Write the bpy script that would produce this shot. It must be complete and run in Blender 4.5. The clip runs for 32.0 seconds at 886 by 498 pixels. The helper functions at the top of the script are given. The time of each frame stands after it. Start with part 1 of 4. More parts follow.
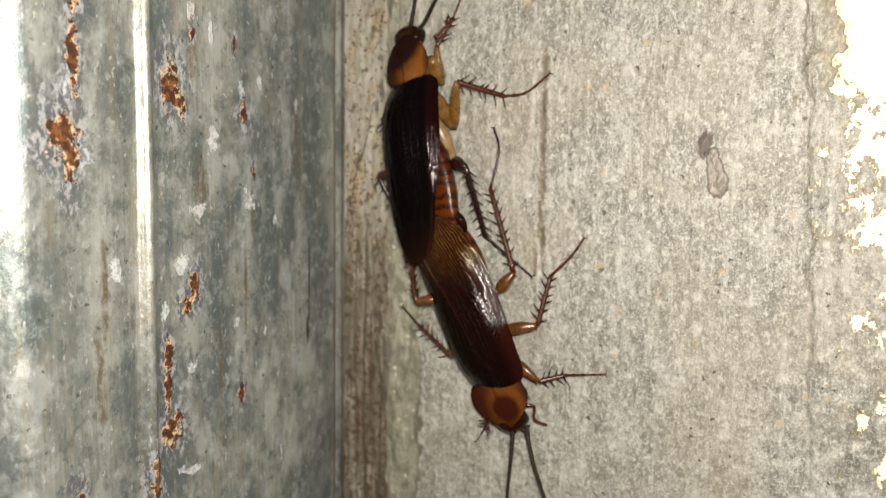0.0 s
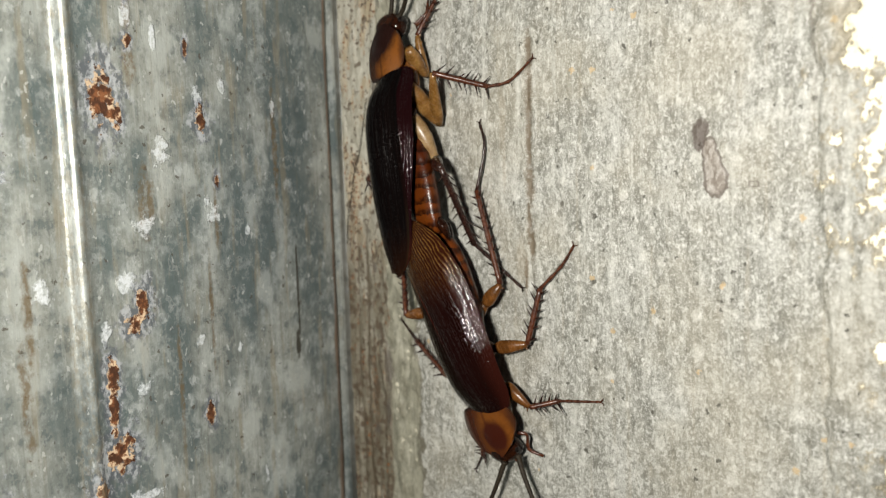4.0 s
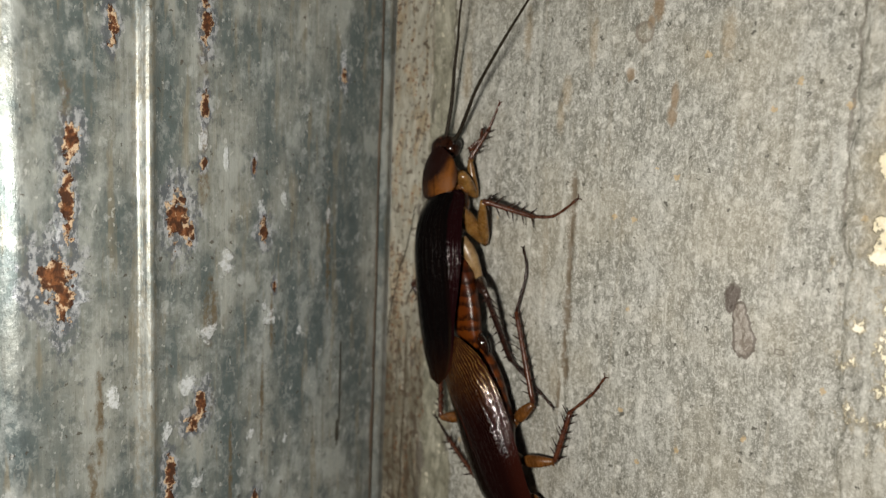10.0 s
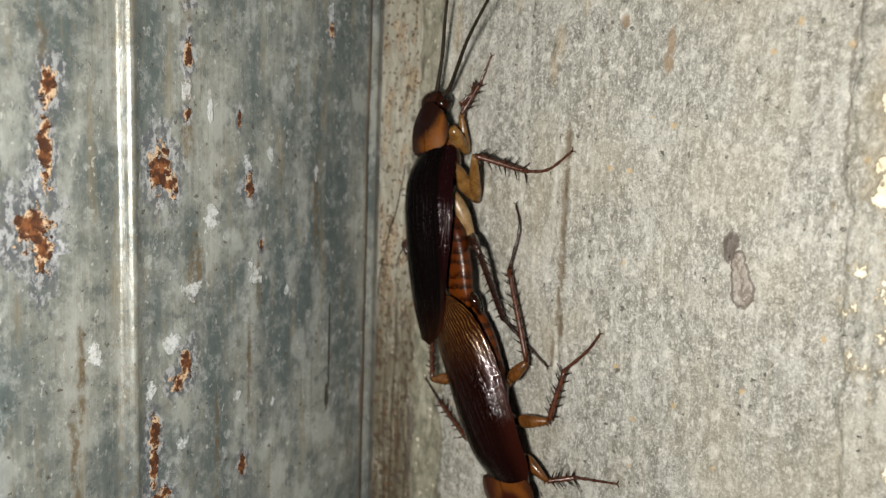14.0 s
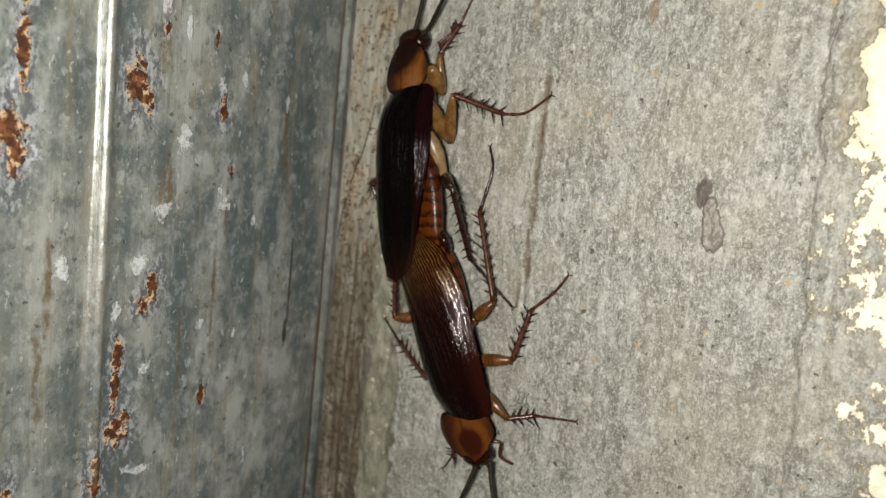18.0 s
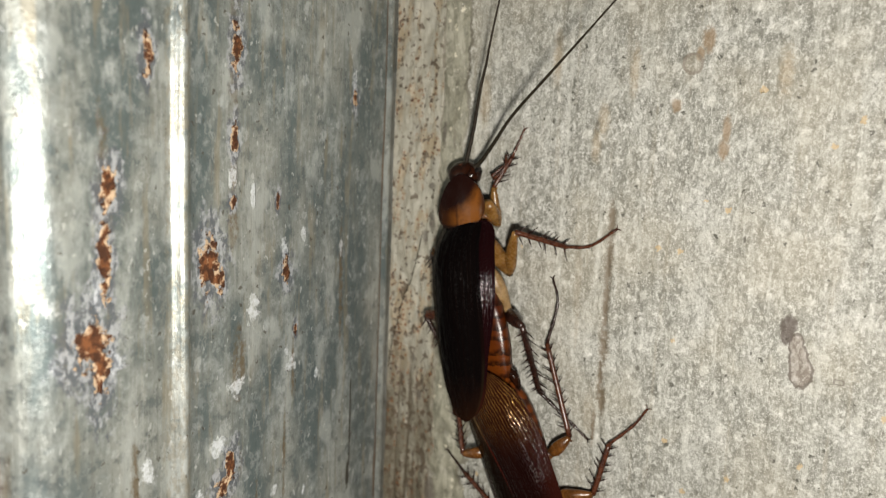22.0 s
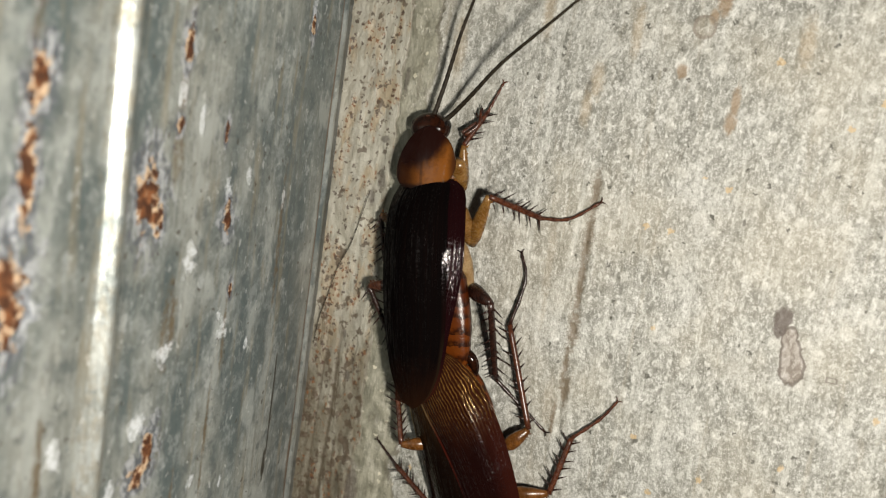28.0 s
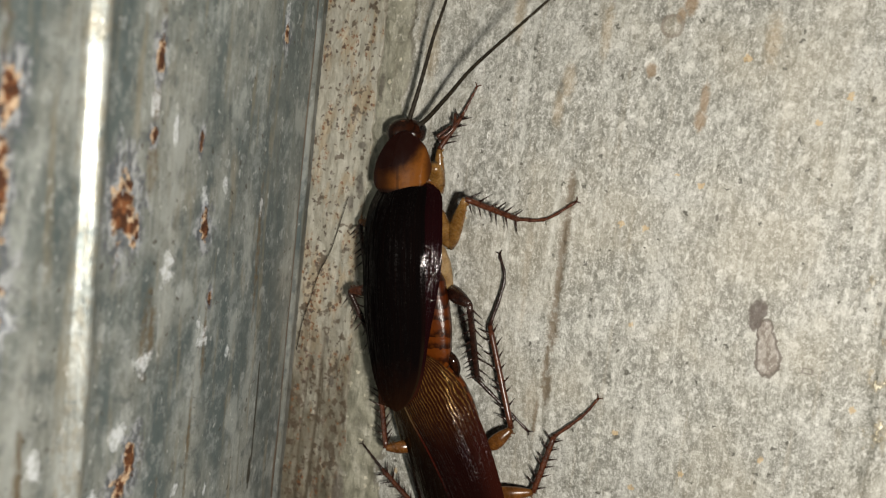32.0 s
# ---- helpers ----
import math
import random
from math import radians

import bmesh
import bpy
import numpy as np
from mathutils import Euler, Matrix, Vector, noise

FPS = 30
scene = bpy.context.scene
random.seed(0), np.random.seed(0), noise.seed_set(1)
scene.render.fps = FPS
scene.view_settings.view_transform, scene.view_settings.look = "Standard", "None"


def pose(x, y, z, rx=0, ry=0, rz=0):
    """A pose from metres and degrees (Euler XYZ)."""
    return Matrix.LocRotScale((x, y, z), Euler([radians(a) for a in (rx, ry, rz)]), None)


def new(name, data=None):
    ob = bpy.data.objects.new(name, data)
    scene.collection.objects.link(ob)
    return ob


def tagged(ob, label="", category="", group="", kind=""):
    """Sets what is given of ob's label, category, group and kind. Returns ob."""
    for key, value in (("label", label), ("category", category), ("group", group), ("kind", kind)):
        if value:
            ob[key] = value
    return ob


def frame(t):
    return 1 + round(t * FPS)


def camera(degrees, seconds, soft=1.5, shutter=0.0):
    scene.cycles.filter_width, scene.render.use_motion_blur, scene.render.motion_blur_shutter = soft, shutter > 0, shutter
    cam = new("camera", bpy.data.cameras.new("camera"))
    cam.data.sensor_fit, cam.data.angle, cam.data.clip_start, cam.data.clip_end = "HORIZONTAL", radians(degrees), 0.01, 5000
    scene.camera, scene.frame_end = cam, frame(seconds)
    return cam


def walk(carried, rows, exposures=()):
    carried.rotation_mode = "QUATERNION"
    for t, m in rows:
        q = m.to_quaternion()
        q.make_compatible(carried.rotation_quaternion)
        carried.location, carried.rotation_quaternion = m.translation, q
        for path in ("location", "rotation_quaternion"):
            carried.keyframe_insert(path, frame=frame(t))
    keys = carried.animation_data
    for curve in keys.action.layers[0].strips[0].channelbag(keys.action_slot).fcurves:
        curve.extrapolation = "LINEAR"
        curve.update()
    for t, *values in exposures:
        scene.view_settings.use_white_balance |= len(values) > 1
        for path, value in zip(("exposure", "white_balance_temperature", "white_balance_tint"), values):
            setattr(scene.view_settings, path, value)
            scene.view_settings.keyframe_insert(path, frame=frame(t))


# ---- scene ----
# ---- camera ----
cam = camera(54.1, 32.0, soft=1.2)
cam.data.dof.use_dof = True
cam.data.dof.focus_distance = 0.127
cam.data.dof.aperture_fstop = 23.0
METRES = 0.25
BASE = pose(0.09954, -0.13966, 0.5, -1.711, -0.5, 30.096)
ROWS = [
    (0.0, 0.0, 0.0, 0.0, 0.03, -4.66, -0.35),
    (0.5, 0.0406, 0.0227, 0.0047, 2.48, -4.77, 0.19),
    (1.0, 0.069, 0.0472, 0.012, 4.39, -4.97, 0.87),
    (1.5, 0.0918, 0.0408, 0.0171, 6.48, -5.27, 1.46),
    (2.0, 0.0922, 0.0436, 0.0263, 8.86, -5.41, 1.71),
    (2.5, 0.0773, 0.0649, 0.0278, 10.39, -5.54, 1.66),
    (3.0, 0.0926, 0.0849, 0.0233, 10.91, -5.62, 1.6),
    (3.5, 0.1259, 0.0733, 0.0144, 11.4, -5.56, 1.87),
    (5.5, 0.1136, 0.067, 0.0078, 12.43, -5.88, 0.67),
    (6.0, 0.1036, 0.0681, 0.0096, 12.0, -5.85, 0.29),
    (6.5, 0.0951, 0.0681, 0.0118, 11.46, -5.85, 0.2),
    (7.0, 0.09, 0.0862, 0.008, 10.79, -5.94, 0.06),
    (7.5, 0.0877, 0.1034, 0.0054, 9.94, -6.06, -0.14),
    (8.0, 0.0865, 0.0951, -0.0009, 9.75, -6.62, -0.62),
    (8.5, 0.095, 0.0848, -0.0014, 9.82, -7.28, -1.55),
    (9.0, 0.1098, 0.0641, 0.0121, 10.38, -7.26, -2.44),
    (9.5, 0.1203, 0.0553, 0.0594, 11.48, -6.5, -2.54),
    (10.0, 0.1108, 0.0405, 0.0941, 12.89, -5.97, -2.16),
    (10.5, 0.1149, 0.0277, 0.0891, 14.17, -5.87, -1.81),
    (11.0, 0.1145, 0.0313, 0.0852, 14.45, -6.13, -1.71),
    (11.5, 0.1031, 0.0335, 0.087, 14.13, -6.24, -1.74),
    (12.0, 0.0964, 0.0324, 0.0878, 13.64, -6.04, -1.73),
    (12.5, 0.0884, 0.0389, 0.0867, 13.29, -5.94, -1.71),
    (13.0, 0.1001, 0.0502, 0.0804, 12.79, -6.08, -1.72),
    (13.5, 0.1087, 0.0579, 0.0729, 12.41, -6.24, -1.72),
    (14.0, 0.1076, 0.0508, 0.0692, 12.11, -6.46, -2.0),
    (14.5, 0.1093, 0.043, 0.0608, 11.87, -6.7, -2.53),
    (16.5, 0.1127, 0.016, 0.0445, 11.62, -6.86, -2.86),
    (17.0, 0.0891, 0.0338, 0.0413, 9.86, -7.23, -3.2),
    (17.5, 0.0811, 0.0471, 0.0333, 7.9, -7.58, -4.36),
    (18.0, 0.0686, 0.0376, 0.0398, 6.36, -7.44, -5.64),
    (18.5, 0.055, 0.0384, 0.0445, 5.28, -7.1, -6.33),
    (19.0, 0.0486, 0.0416, 0.0473, 4.1, -6.91, -6.37),
    (19.5, 0.0445, 0.0392, 0.0544, 3.47, -6.85, -5.88),
    (20.0, 0.0393, 0.0309, 0.0757, 3.42, -6.8, -5.01),
    (20.5, 0.0203, 0.037, 0.0718, 3.5, -7.04, -4.33),
    (21.0, 0.0026, 0.0348, 0.0777, 3.43, -7.28, -3.48),
    (21.5, -0.0261, 0.0316, 0.099, 2.78, -7.34, -2.41),
    (22.0, -0.0196, 0.0539, 0.1208, 2.03, -6.84, -1.88),
    (22.5, -0.0096, 0.0699, 0.1407, 0.75, -6.54, -2.12),
    (23.0, -0.0077, 0.0664, 0.1272, -0.33, -6.28, -3.01),
    (23.5, -0.0269, 0.078, 0.0914, -1.49, -6.59, -3.72),
    (24.0, -0.0508, 0.092, 0.0809, -3.27, -6.98, -4.12),
    (24.5, -0.0638, 0.1002, 0.0791, -5.0, -6.92, -5.09),
    (25.0, -0.0757, 0.1124, 0.0798, -6.3, -6.69, -5.92),
    (25.5, -0.0814, 0.1197, 0.0822, -6.97, -6.95, -6.12),
    (26.0, -0.0852, 0.1225, 0.0842, -7.23, -7.18, -6.19),
    (26.5, -0.0872, 0.1224, 0.0885, -7.87, -6.96, -6.5),
    (28.5, -0.0971, 0.1271, 0.0894, -8.83, -6.37, -7.57),
    (29.0, -0.0999, 0.1247, 0.0922, -8.9, -6.33, -7.88),
    (29.5, -0.1017, 0.1257, 0.0919, -9.15, -6.27, -8.29),
    (30.0, -0.1067, 0.1199, 0.0985, -9.37, -5.83, -8.23),
    (30.5, -0.1028, 0.1163, 0.1018, -9.45, -5.15, -7.49),
    (31.0, -0.0942, 0.1194, 0.0942, -9.5, -5.1, -6.81),
    (31.5, -0.0898, 0.121, 0.088, -9.37, -5.49, -6.39),
    (32.0, -0.0873, 0.1203, 0.0878, -9.39, -5.87, -5.88),
]
EXPOSURES = [(0.0, -0.12, 7000, 13), (1.0, 0.08, 6700, 11), (2.0, -0.02, 6600, 11), (3.0, 0.16, 6500, 10), (3.5, 0.11, 6500, 10), (5.5, -0.36, 6500, 10), (7.0, -0.36, 6550, 10), (8.0, -0.29, 6550, 10), (9.0, -0.44, 6650, 11), (10.0, -0.63, 6700, 11), (11.0, -0.4, 6600, 11), (12.0, -0.34, 6650, 11), (14.0, -0.32, 6600, 11), (17.0, -0.32, 6550, 10), (18.0, -0.5, 6600, 10), (19.0, -0.44, 6600, 11), (20.0, -0.55, 6600, 11), (22.0, -0.22, 6650, 11), (23.0, -0.55, 6750, 11), (24.0, -0.31, 6700, 11), (25.0, -0.35, 6700, 11), (26.0, -0.21, 6650, 11), (29.0, -0.11, 6700, 11), (30.0, -0.19, 6700, 11), (31.0, -0.34, 6700, 11), (32.0, -0.37, 6700, 11)]
walk(cam, [(t, BASE @ pose(METRES * x, METRES * y, METRES * z, 90 + pitch, roll, yaw)) for t, x, y, z, yaw, pitch, roll in ROWS], EXPOSURES)

# ---- light: night, one small white torch close to the lens ----
world = bpy.data.worlds.new("night")
scene.world = world
world.use_nodes = True
world.node_tree.nodes["Background"].inputs["Color"].default_value = (0.75, 0.85, 1.0, 1)
world.node_tree.nodes["Background"].inputs["Strength"].default_value = 0.03
torch = new("torch_lamp", bpy.data.lights.new("torch_lamp", "POINT"))
torch.data.energy = 1.28
torch.data.shadow_soft_size = 0.006
torch.data.color = (1.0, 0.965, 0.88)
torch.location = (0.096, -0.127, 0.508)

# ---- node helpers ----
Z0 = 0.5


def put(nt, sock, v):
    if isinstance(v, bpy.types.NodeSocket):
        nt.links.new(v, sock)
    elif isinstance(v, tuple) and len(v) == 3 and sock.type == "RGBA":
        sock.default_value = (*v, 1)
    elif v is not None:
        sock.default_value = v


def calc(nt, op, a, b=None, c=None, clamp=False):
    n = nt.nodes.new("ShaderNodeMath")
    n.operation, n.use_clamp = op, clamp
    for i, v in enumerate((a, b, c)):
        put(nt, n.inputs[i], v)
    return n.outputs[0]


def vec(nt, op, a, b=None, c=None):
    n = nt.nodes.new("ShaderNodeVectorMath")
    n.operation = op
    for i, v in enumerate((a, b, c)):
        put(nt, n.inputs[i], v)
    return n.outputs["Value"] if op == "LENGTH" else n.outputs[0]


def grain(nt, p, scale, detail=4.0, rough=0.6, distortion=0.0):
    n = nt.nodes.new("ShaderNodeTexNoise")
    put(nt, n.inputs["Vector"], p)
    n.inputs["Scale"].default_value, n.inputs["Detail"].default_value = scale, detail
    n.inputs["Roughness"].default_value, n.inputs["Distortion"].default_value = rough, distortion
    return n.outputs["Fac"]


def noise_colour(nt, p, scale):
    n = nt.nodes.new("ShaderNodeTexNoise")
    put(nt, n.inputs["Vector"], p)
    n.inputs["Scale"].default_value, n.inputs["Detail"].default_value = scale, 2.0
    return n.outputs["Color"]


def cells(nt, p, scale, feature="F1", out="Distance"):
    n = nt.nodes.new("ShaderNodeTexVoronoi")
    n.feature = feature
    put(nt, n.inputs["Vector"], p)
    n.inputs["Scale"].default_value = scale
    return n.outputs[out]


def step(nt, v, lo, hi, to0=0.0, to1=1.0):
    n = nt.nodes.new("ShaderNodeMapRange")
    n.interpolation_type = "SMOOTHSTEP"
    put(nt, n.inputs["Value"], v)
    put(nt, n.inputs["From Min"], lo)
    put(nt, n.inputs["From Max"], hi)
    n.inputs["To Min"].default_value, n.inputs["To Max"].default_value = to0, to1
    return n.outputs[0]


def blend(nt, fac, a, b, mode="MIX"):
    n = nt.nodes.new("ShaderNodeMix")
    n.data_type, n.blend_type = "RGBA", mode
    put(nt, n.inputs["Factor"], fac)
    put(nt, n.inputs[6], a)
    put(nt, n.inputs[7], b)
    return n.outputs[2]


def relief(nt, height, strength, distance, normal=None):
    n = nt.nodes.new("ShaderNodeBump")
    n.inputs["Strength"].default_value, n.inputs["Distance"].default_value = strength, distance
    put(nt, n.inputs["Height"], height)
    put(nt, n.inputs["Normal"], normal)
    return n.outputs[0]


def material(name, rough=0.5, metal=0.0):
    m = bpy.data.materials.new(name)
    m.use_nodes = True
    nt = m.node_tree
    b = nt.nodes["Principled BSDF"]
    b.inputs["Roughness"].default_value, b.inputs["Metallic"].default_value = rough, metal
    return m, nt, b


def place_mm(nt):
    """Object coordinates in millimetres."""
    n = nt.nodes.new("ShaderNodeTexCoord")
    return vec(nt, "MULTIPLY", n.outputs["Object"], (1000, 1000, 1000))


def across(nt, p):
    n = nt.nodes.new("ShaderNodeSeparateXYZ")
    put(nt, n.inputs[0], p)
    return n.outputs


def nearest(nt, p, marks, axis):
    """How far p lies from the nearest of some oval marks (1 at their rims): rows of centre, height, two radii."""
    best = None
    for a, z, ra, rz in marks:
        s = (1 / ra, 0.0, 1 / rz) if axis == "x" else (0.0, 1 / ra, 1 / rz)
        c = (-a / ra, 0.0, -z / rz) if axis == "x" else (0.0, -a / ra, -z / rz)
        d = vec(nt, "LENGTH", vec(nt, "MULTIPLY_ADD", p, s, c))
        best = d if best is None else calc(nt, "MINIMUM", best, d)
    return best


# ---- materials: cement wall ----
BLOT = [(66.2, 2.3, 1.1, 1.5), (66.0, 0.9, 0.8, 1.4)]
RING = [(68.4, -4.1, 1.6, 2.3), (67.9, -2.2, 1.3, 2.1), (67.4, -0.3, 1.0, 1.7)]
FAINT_RING = [(49.3, 39.2, 1.5, 1.5)]
BROWN = [(54.8, 26.9, 0.75, 1.4), (55.0, 29.6, 0.55, 2.2), (47.3, 33.0, 0.75, 1.0), (51.4, 42.6, 0.9, 1.8), (50.3, 40.6, 0.6, 1.0)]
TAN = [(36.0, 30.5, 0.9, 2.4), (35.0, 26.6, 0.7, 2.6), (14.5, 33.0, 1.0, 4.0), (27.5, 40.0, 0.8, 4.0), (62.5, 38.0, 1.0, 3.0), (40.5, 38.0, 0.7, 3.6)]
SPECK = [(44.4, -8.1, 0.42, 0.42), (45.0, 33.0, 0.32, 0.34), (35.0, 30.0, 0.25, 0.3), (59.0, 14.0, 0.25, 0.5), (30.5, 18.0, 0.25, 0.25), (27.0, 9.0, 0.2, 0.3), (50.3, -30.0, 0.25, 0.25)]
CRACK = [(38.5, 14.5, 0.6, 3.8), (38.4, 7.9, 0.7, 4.6), (38.4, 1.2, 0.55, 5.0), (38.5, -5.4, 0.8, 3.4), (38.2, -10.9, 0.45, 3.6), (38.7, -14.6, 0.75, 2.6), (37.6, -19.5, 0.35, 3.0)]
PALE_CRACK = [(33.3, 4.0, 0.7, 6.0), (33.6, -2.5, 0.4, 4.0), (36.6, -17.0, 1.0, 4.0)]
SMUDGE = [(4.8, 11.5, 0.7, 2.0), (3.2, 8.4, 0.55, 1.4), (6.7, -39.3, 1.0, 4.4), (5.9, -48.0, 0.8, 3.0), (3.1, -21.0, 0.5, 0.9), (1.6, -14.2, 0.4, 0.8), (6.9, 27.0, 0.5, 2.2), (4.4, 17.8, 0.8, 0.6), (2.5, -52.0, 0.8, 1.0)]
GROOVES = [(-1.5, 0.30, 0.65), (0.7, 0.42, 0.95)]


def specks(nt, p2, scale, share, r):
    """Scattered specks on a plane: a share of the cells holds one, of radius r cells."""
    n = nt.nodes.new("ShaderNodeTexVoronoi")
    n.voronoi_dimensions = "2D"
    put(nt, n.inputs["Vector"], p2)
    n.inputs["Scale"].default_value = scale
    c = across(nt, n.outputs["Color"])
    size = calc(nt, "MULTIPLY_ADD", c[1], r * 0.7, r * 0.5)
    inside = step(nt, calc(nt, "DIVIDE", n.outputs["Distance"], size), 1.15, 0.75)
    return calc(nt, "MULTIPLY", inside, step(nt, c[0], 1.0 - share, 1.002 - share))


def flat(nt, p, i):
    """The plane coordinates (axis i and height) of p, slightly warped so that specks are not round."""
    q = vec(nt, "ADD", p, vec(nt, "MULTIPLY", vec(nt, "SUBTRACT", noise_colour(nt, p, 1.9), (0.5, 0.5, 0.5)), (1.3, 1.3, 1.3)))
    c = across(nt, q)
    n = nt.nodes.new("ShaderNodeCombineXYZ")
    put(nt, n.inputs[0], c[i])
    put(nt, n.inputs[1], c[2])
    return n.outputs[0]


def cement():
    m, nt, b = material("grey_cement", 0.85)
    p = place_mm(nt)
    p = vec(nt, "SUBTRACT", p, (0, 0, Z0 * 1000))
    p2 = flat(nt, p, 0)
    xyz = across(nt, p)
    # grey body, mottled at four sizes, with single grains
    broad = grain(nt, p, 0.05, 4, 0.6)
    patch = grain(nt, vec(nt, "MULTIPLY", p, (1.0, 1.0, 0.6)), 0.16, 5, 0.62)
    mid = grain(nt, vec(nt, "MULTIPLY", p, (1.0, 1.0, 0.62)), 0.5, 5, 0.7)
    fine = grain(nt, vec(nt, "MULTIPLY", p, (1.0, 1.0, 0.66)), 1.3, 4, 0.68)
    grit = grain(nt, vec(nt, "MULTIPLY", p, (1.0, 1.0, 0.8)), 3.0, 5, 0.78, 0.4)
    col = blend(nt, step(nt, mid, 0.36, 0.62), (0.25, 0.247, 0.213), (0.48, 0.477, 0.43))
    col = blend(nt, step(nt, patch, 0.50, 0.63, 0.0, 0.55), col, (0.66, 0.66, 0.62))
    col = blend(nt, step(nt, patch, 0.47, 0.34, 0.0, 0.45), col, (0.22, 0.217, 0.185))
    col = blend(nt, step(nt, fine, 0.53, 0.62, 0.0, 0.66), col, (0.80, 0.797, 0.755))
    col = blend(nt, step(nt, fine, 0.47, 0.36, 0.0, 0.55), col, (0.16, 0.157, 0.13))
    col = blend(nt, step(nt, grit, 0.52, 0.62, 0.0, 0.55), col, (0.92, 0.917, 0.88))
    col = blend(nt, step(nt, grit, 0.47, 0.37, 0.0, 0.52), col, (0.10, 0.097, 0.078))
    col = blend(nt, 1.0, col, (0.68, 0.68, 0.68), "MULTIPLY")
    col = blend(nt, step(nt, broad, 0.42, 0.65, 0.0, 0.30), col, (0.40, 0.36, 0.275))
    streak = grain(nt, vec(nt, "MULTIPLY", p, (1.0, 1.0, 0.05)), 0.62, 4, 0.65)
    col = blend(nt, step(nt, streak, 0.52, 0.68, 0.0, 0.38), col, (0.56, 0.56, 0.52))
    col = blend(nt, step(nt, streak, 0.45, 0.32, 0.0, 0.24), col, (0.29, 0.25, 0.18))
    pits = specks(nt, p2, 0.62, 0.06, 0.15)
    col = blend(nt, calc(nt, "MULTIPLY", pits, 0.8), col, (0.07, 0.065, 0.05))
    chips = specks(nt, vec(nt, "ADD", p2, (31.0, 17.0, 0.0)), 0.37, 0.2, 0.3)
    col = blend(nt, calc(nt, "MULTIPLY", chips, 0.25), col, (0.74, 0.73, 0.68))
    sandy = specks(nt, vec(nt, "ADD", p2, (7.0, 51.0, 0.0)), 0.3, 0.03, 0.14)
    col = blend(nt, calc(nt, "MULTIPLY", sandy, 0.7), col, (0.48, 0.34, 0.17))
    # stains
    jag = calc(nt, "MULTIPLY_ADD", grain(nt, p, 1.3, 5, 0.75), 1.3, -0.65)
    crack = calc(nt, "ADD", nearest(nt, p, CRACK, "x"), calc(nt, "MULTIPLY", jag, 2.4))
    col = blend(nt, step(nt, crack, 1.4, 0.4, 0.0, 0.9), col, (0.125, 0.092, 0.055))
    pale = calc(nt, "ADD", nearest(nt, p, PALE_CRACK, "x"), calc(nt, "MULTIPLY", jag, 1.6))
    col = blend(nt, step(nt, pale, 1.3, 0.4, 0.0, 0.32), col, (0.28, 0.23, 0.16))
    tan = calc(nt, "ADD", nearest(nt, p, TAN, "x"), calc(nt, "MULTIPLY", jag, 1.5))
    col = blend(nt, step(nt, tan, 1.6, 0.3, 0.0, 0.42), col, (0.33, 0.24, 0.13))
    brown = calc(nt, "ADD", nearest(nt, p, BROWN, "x"), calc(nt, "MULTIPLY", jag, 1.3))
    col = blend(nt, step(nt, brown, 1.4, 0.6, 0.0, 0.8), col, (0.22, 0.145, 0.075))
    ring = calc(nt, "ADD", nearest(nt, p, RING, "x"), calc(nt, "MULTIPLY", jag, 0.5))
    inner = step(nt, ring, 1.04, 0.98)
    rim = calc(nt, "MULTIPLY", step(nt, ring, 1.12, 1.03), step(nt, ring, 0.74, 0.92))
    col = blend(nt, calc(nt, "MULTIPLY", inner, 0.6), col, (0.27, 0.23, 0.205))
    soil = calc(nt, "MULTIPLY", inner, step(nt, calc(nt, "ADD", mid, calc(nt, "MULTIPLY", fine, 0.5)), 0.74, 0.66))
    col = blend(nt, calc(nt, "MULTIPLY", soil, 0.75), col, (0.15, 0.12, 0.095))
    col = blend(nt, calc(nt, "MULTIPLY", rim, 0.85), col, (0.085, 0.065, 0.05))
    blot = calc(nt, "ADD", nearest(nt, p, BLOT, "x"), jag)
    col = blend(nt, step(nt, blot, 1.2, 0.85, 0.0, 0.9), col, (0.07, 0.05, 0.04))
    fr = calc(nt, "ADD", nearest(nt, p, FAINT_RING, "x"), calc(nt, "MULTIPLY", jag, 0.5))
    rim2 = calc(nt, "MULTIPLY", step(nt, fr, 1.15, 1.02), step(nt, fr, 0.68, 0.9))
    col = blend(nt, calc(nt, "MULTIPLY", step(nt, fr, 1.08, 0.98), 0.35), col, (0.27, 0.23, 0.165))
    col = blend(nt, calc(nt, "MULTIPLY", rim2, 0.6), col, (0.13, 0.10, 0.075))
    bx = calc(nt, "DIVIDE", calc(nt, "ABSOLUTE", calc(nt, "SUBTRACT", xyz[0], 73.5)), 0.72)
    bz = calc(nt, "DIVIDE", calc(nt, "ABSOLUTE", calc(nt, "ADD", xyz[2], 4.65)), 0.36)
    box = calc(nt, "MAXIMUM", bx, bz)
    col = blend(nt, calc(nt, "MULTIPLY", calc(nt, "MULTIPLY", step(nt, box, 1.12, 1.0), step(nt, box, 0.55, 0.75)), 0.75), col, (0.12, 0.10, 0.08))
    sp = calc(nt, "ADD", nearest(nt, p, SPECK, "x"), calc(nt, "MULTIPLY", jag, 0.5))
    col = blend(nt, step(nt, sp, 1.15, 0.7, 0.0, 0.8), col, (0.085, 0.075, 0.06))
    # grey-green mortar run in the corner, brown at its foot
    lean = calc(nt, "MULTIPLY", step(nt, xyz[2], 8.0, -30.0), -2.6)
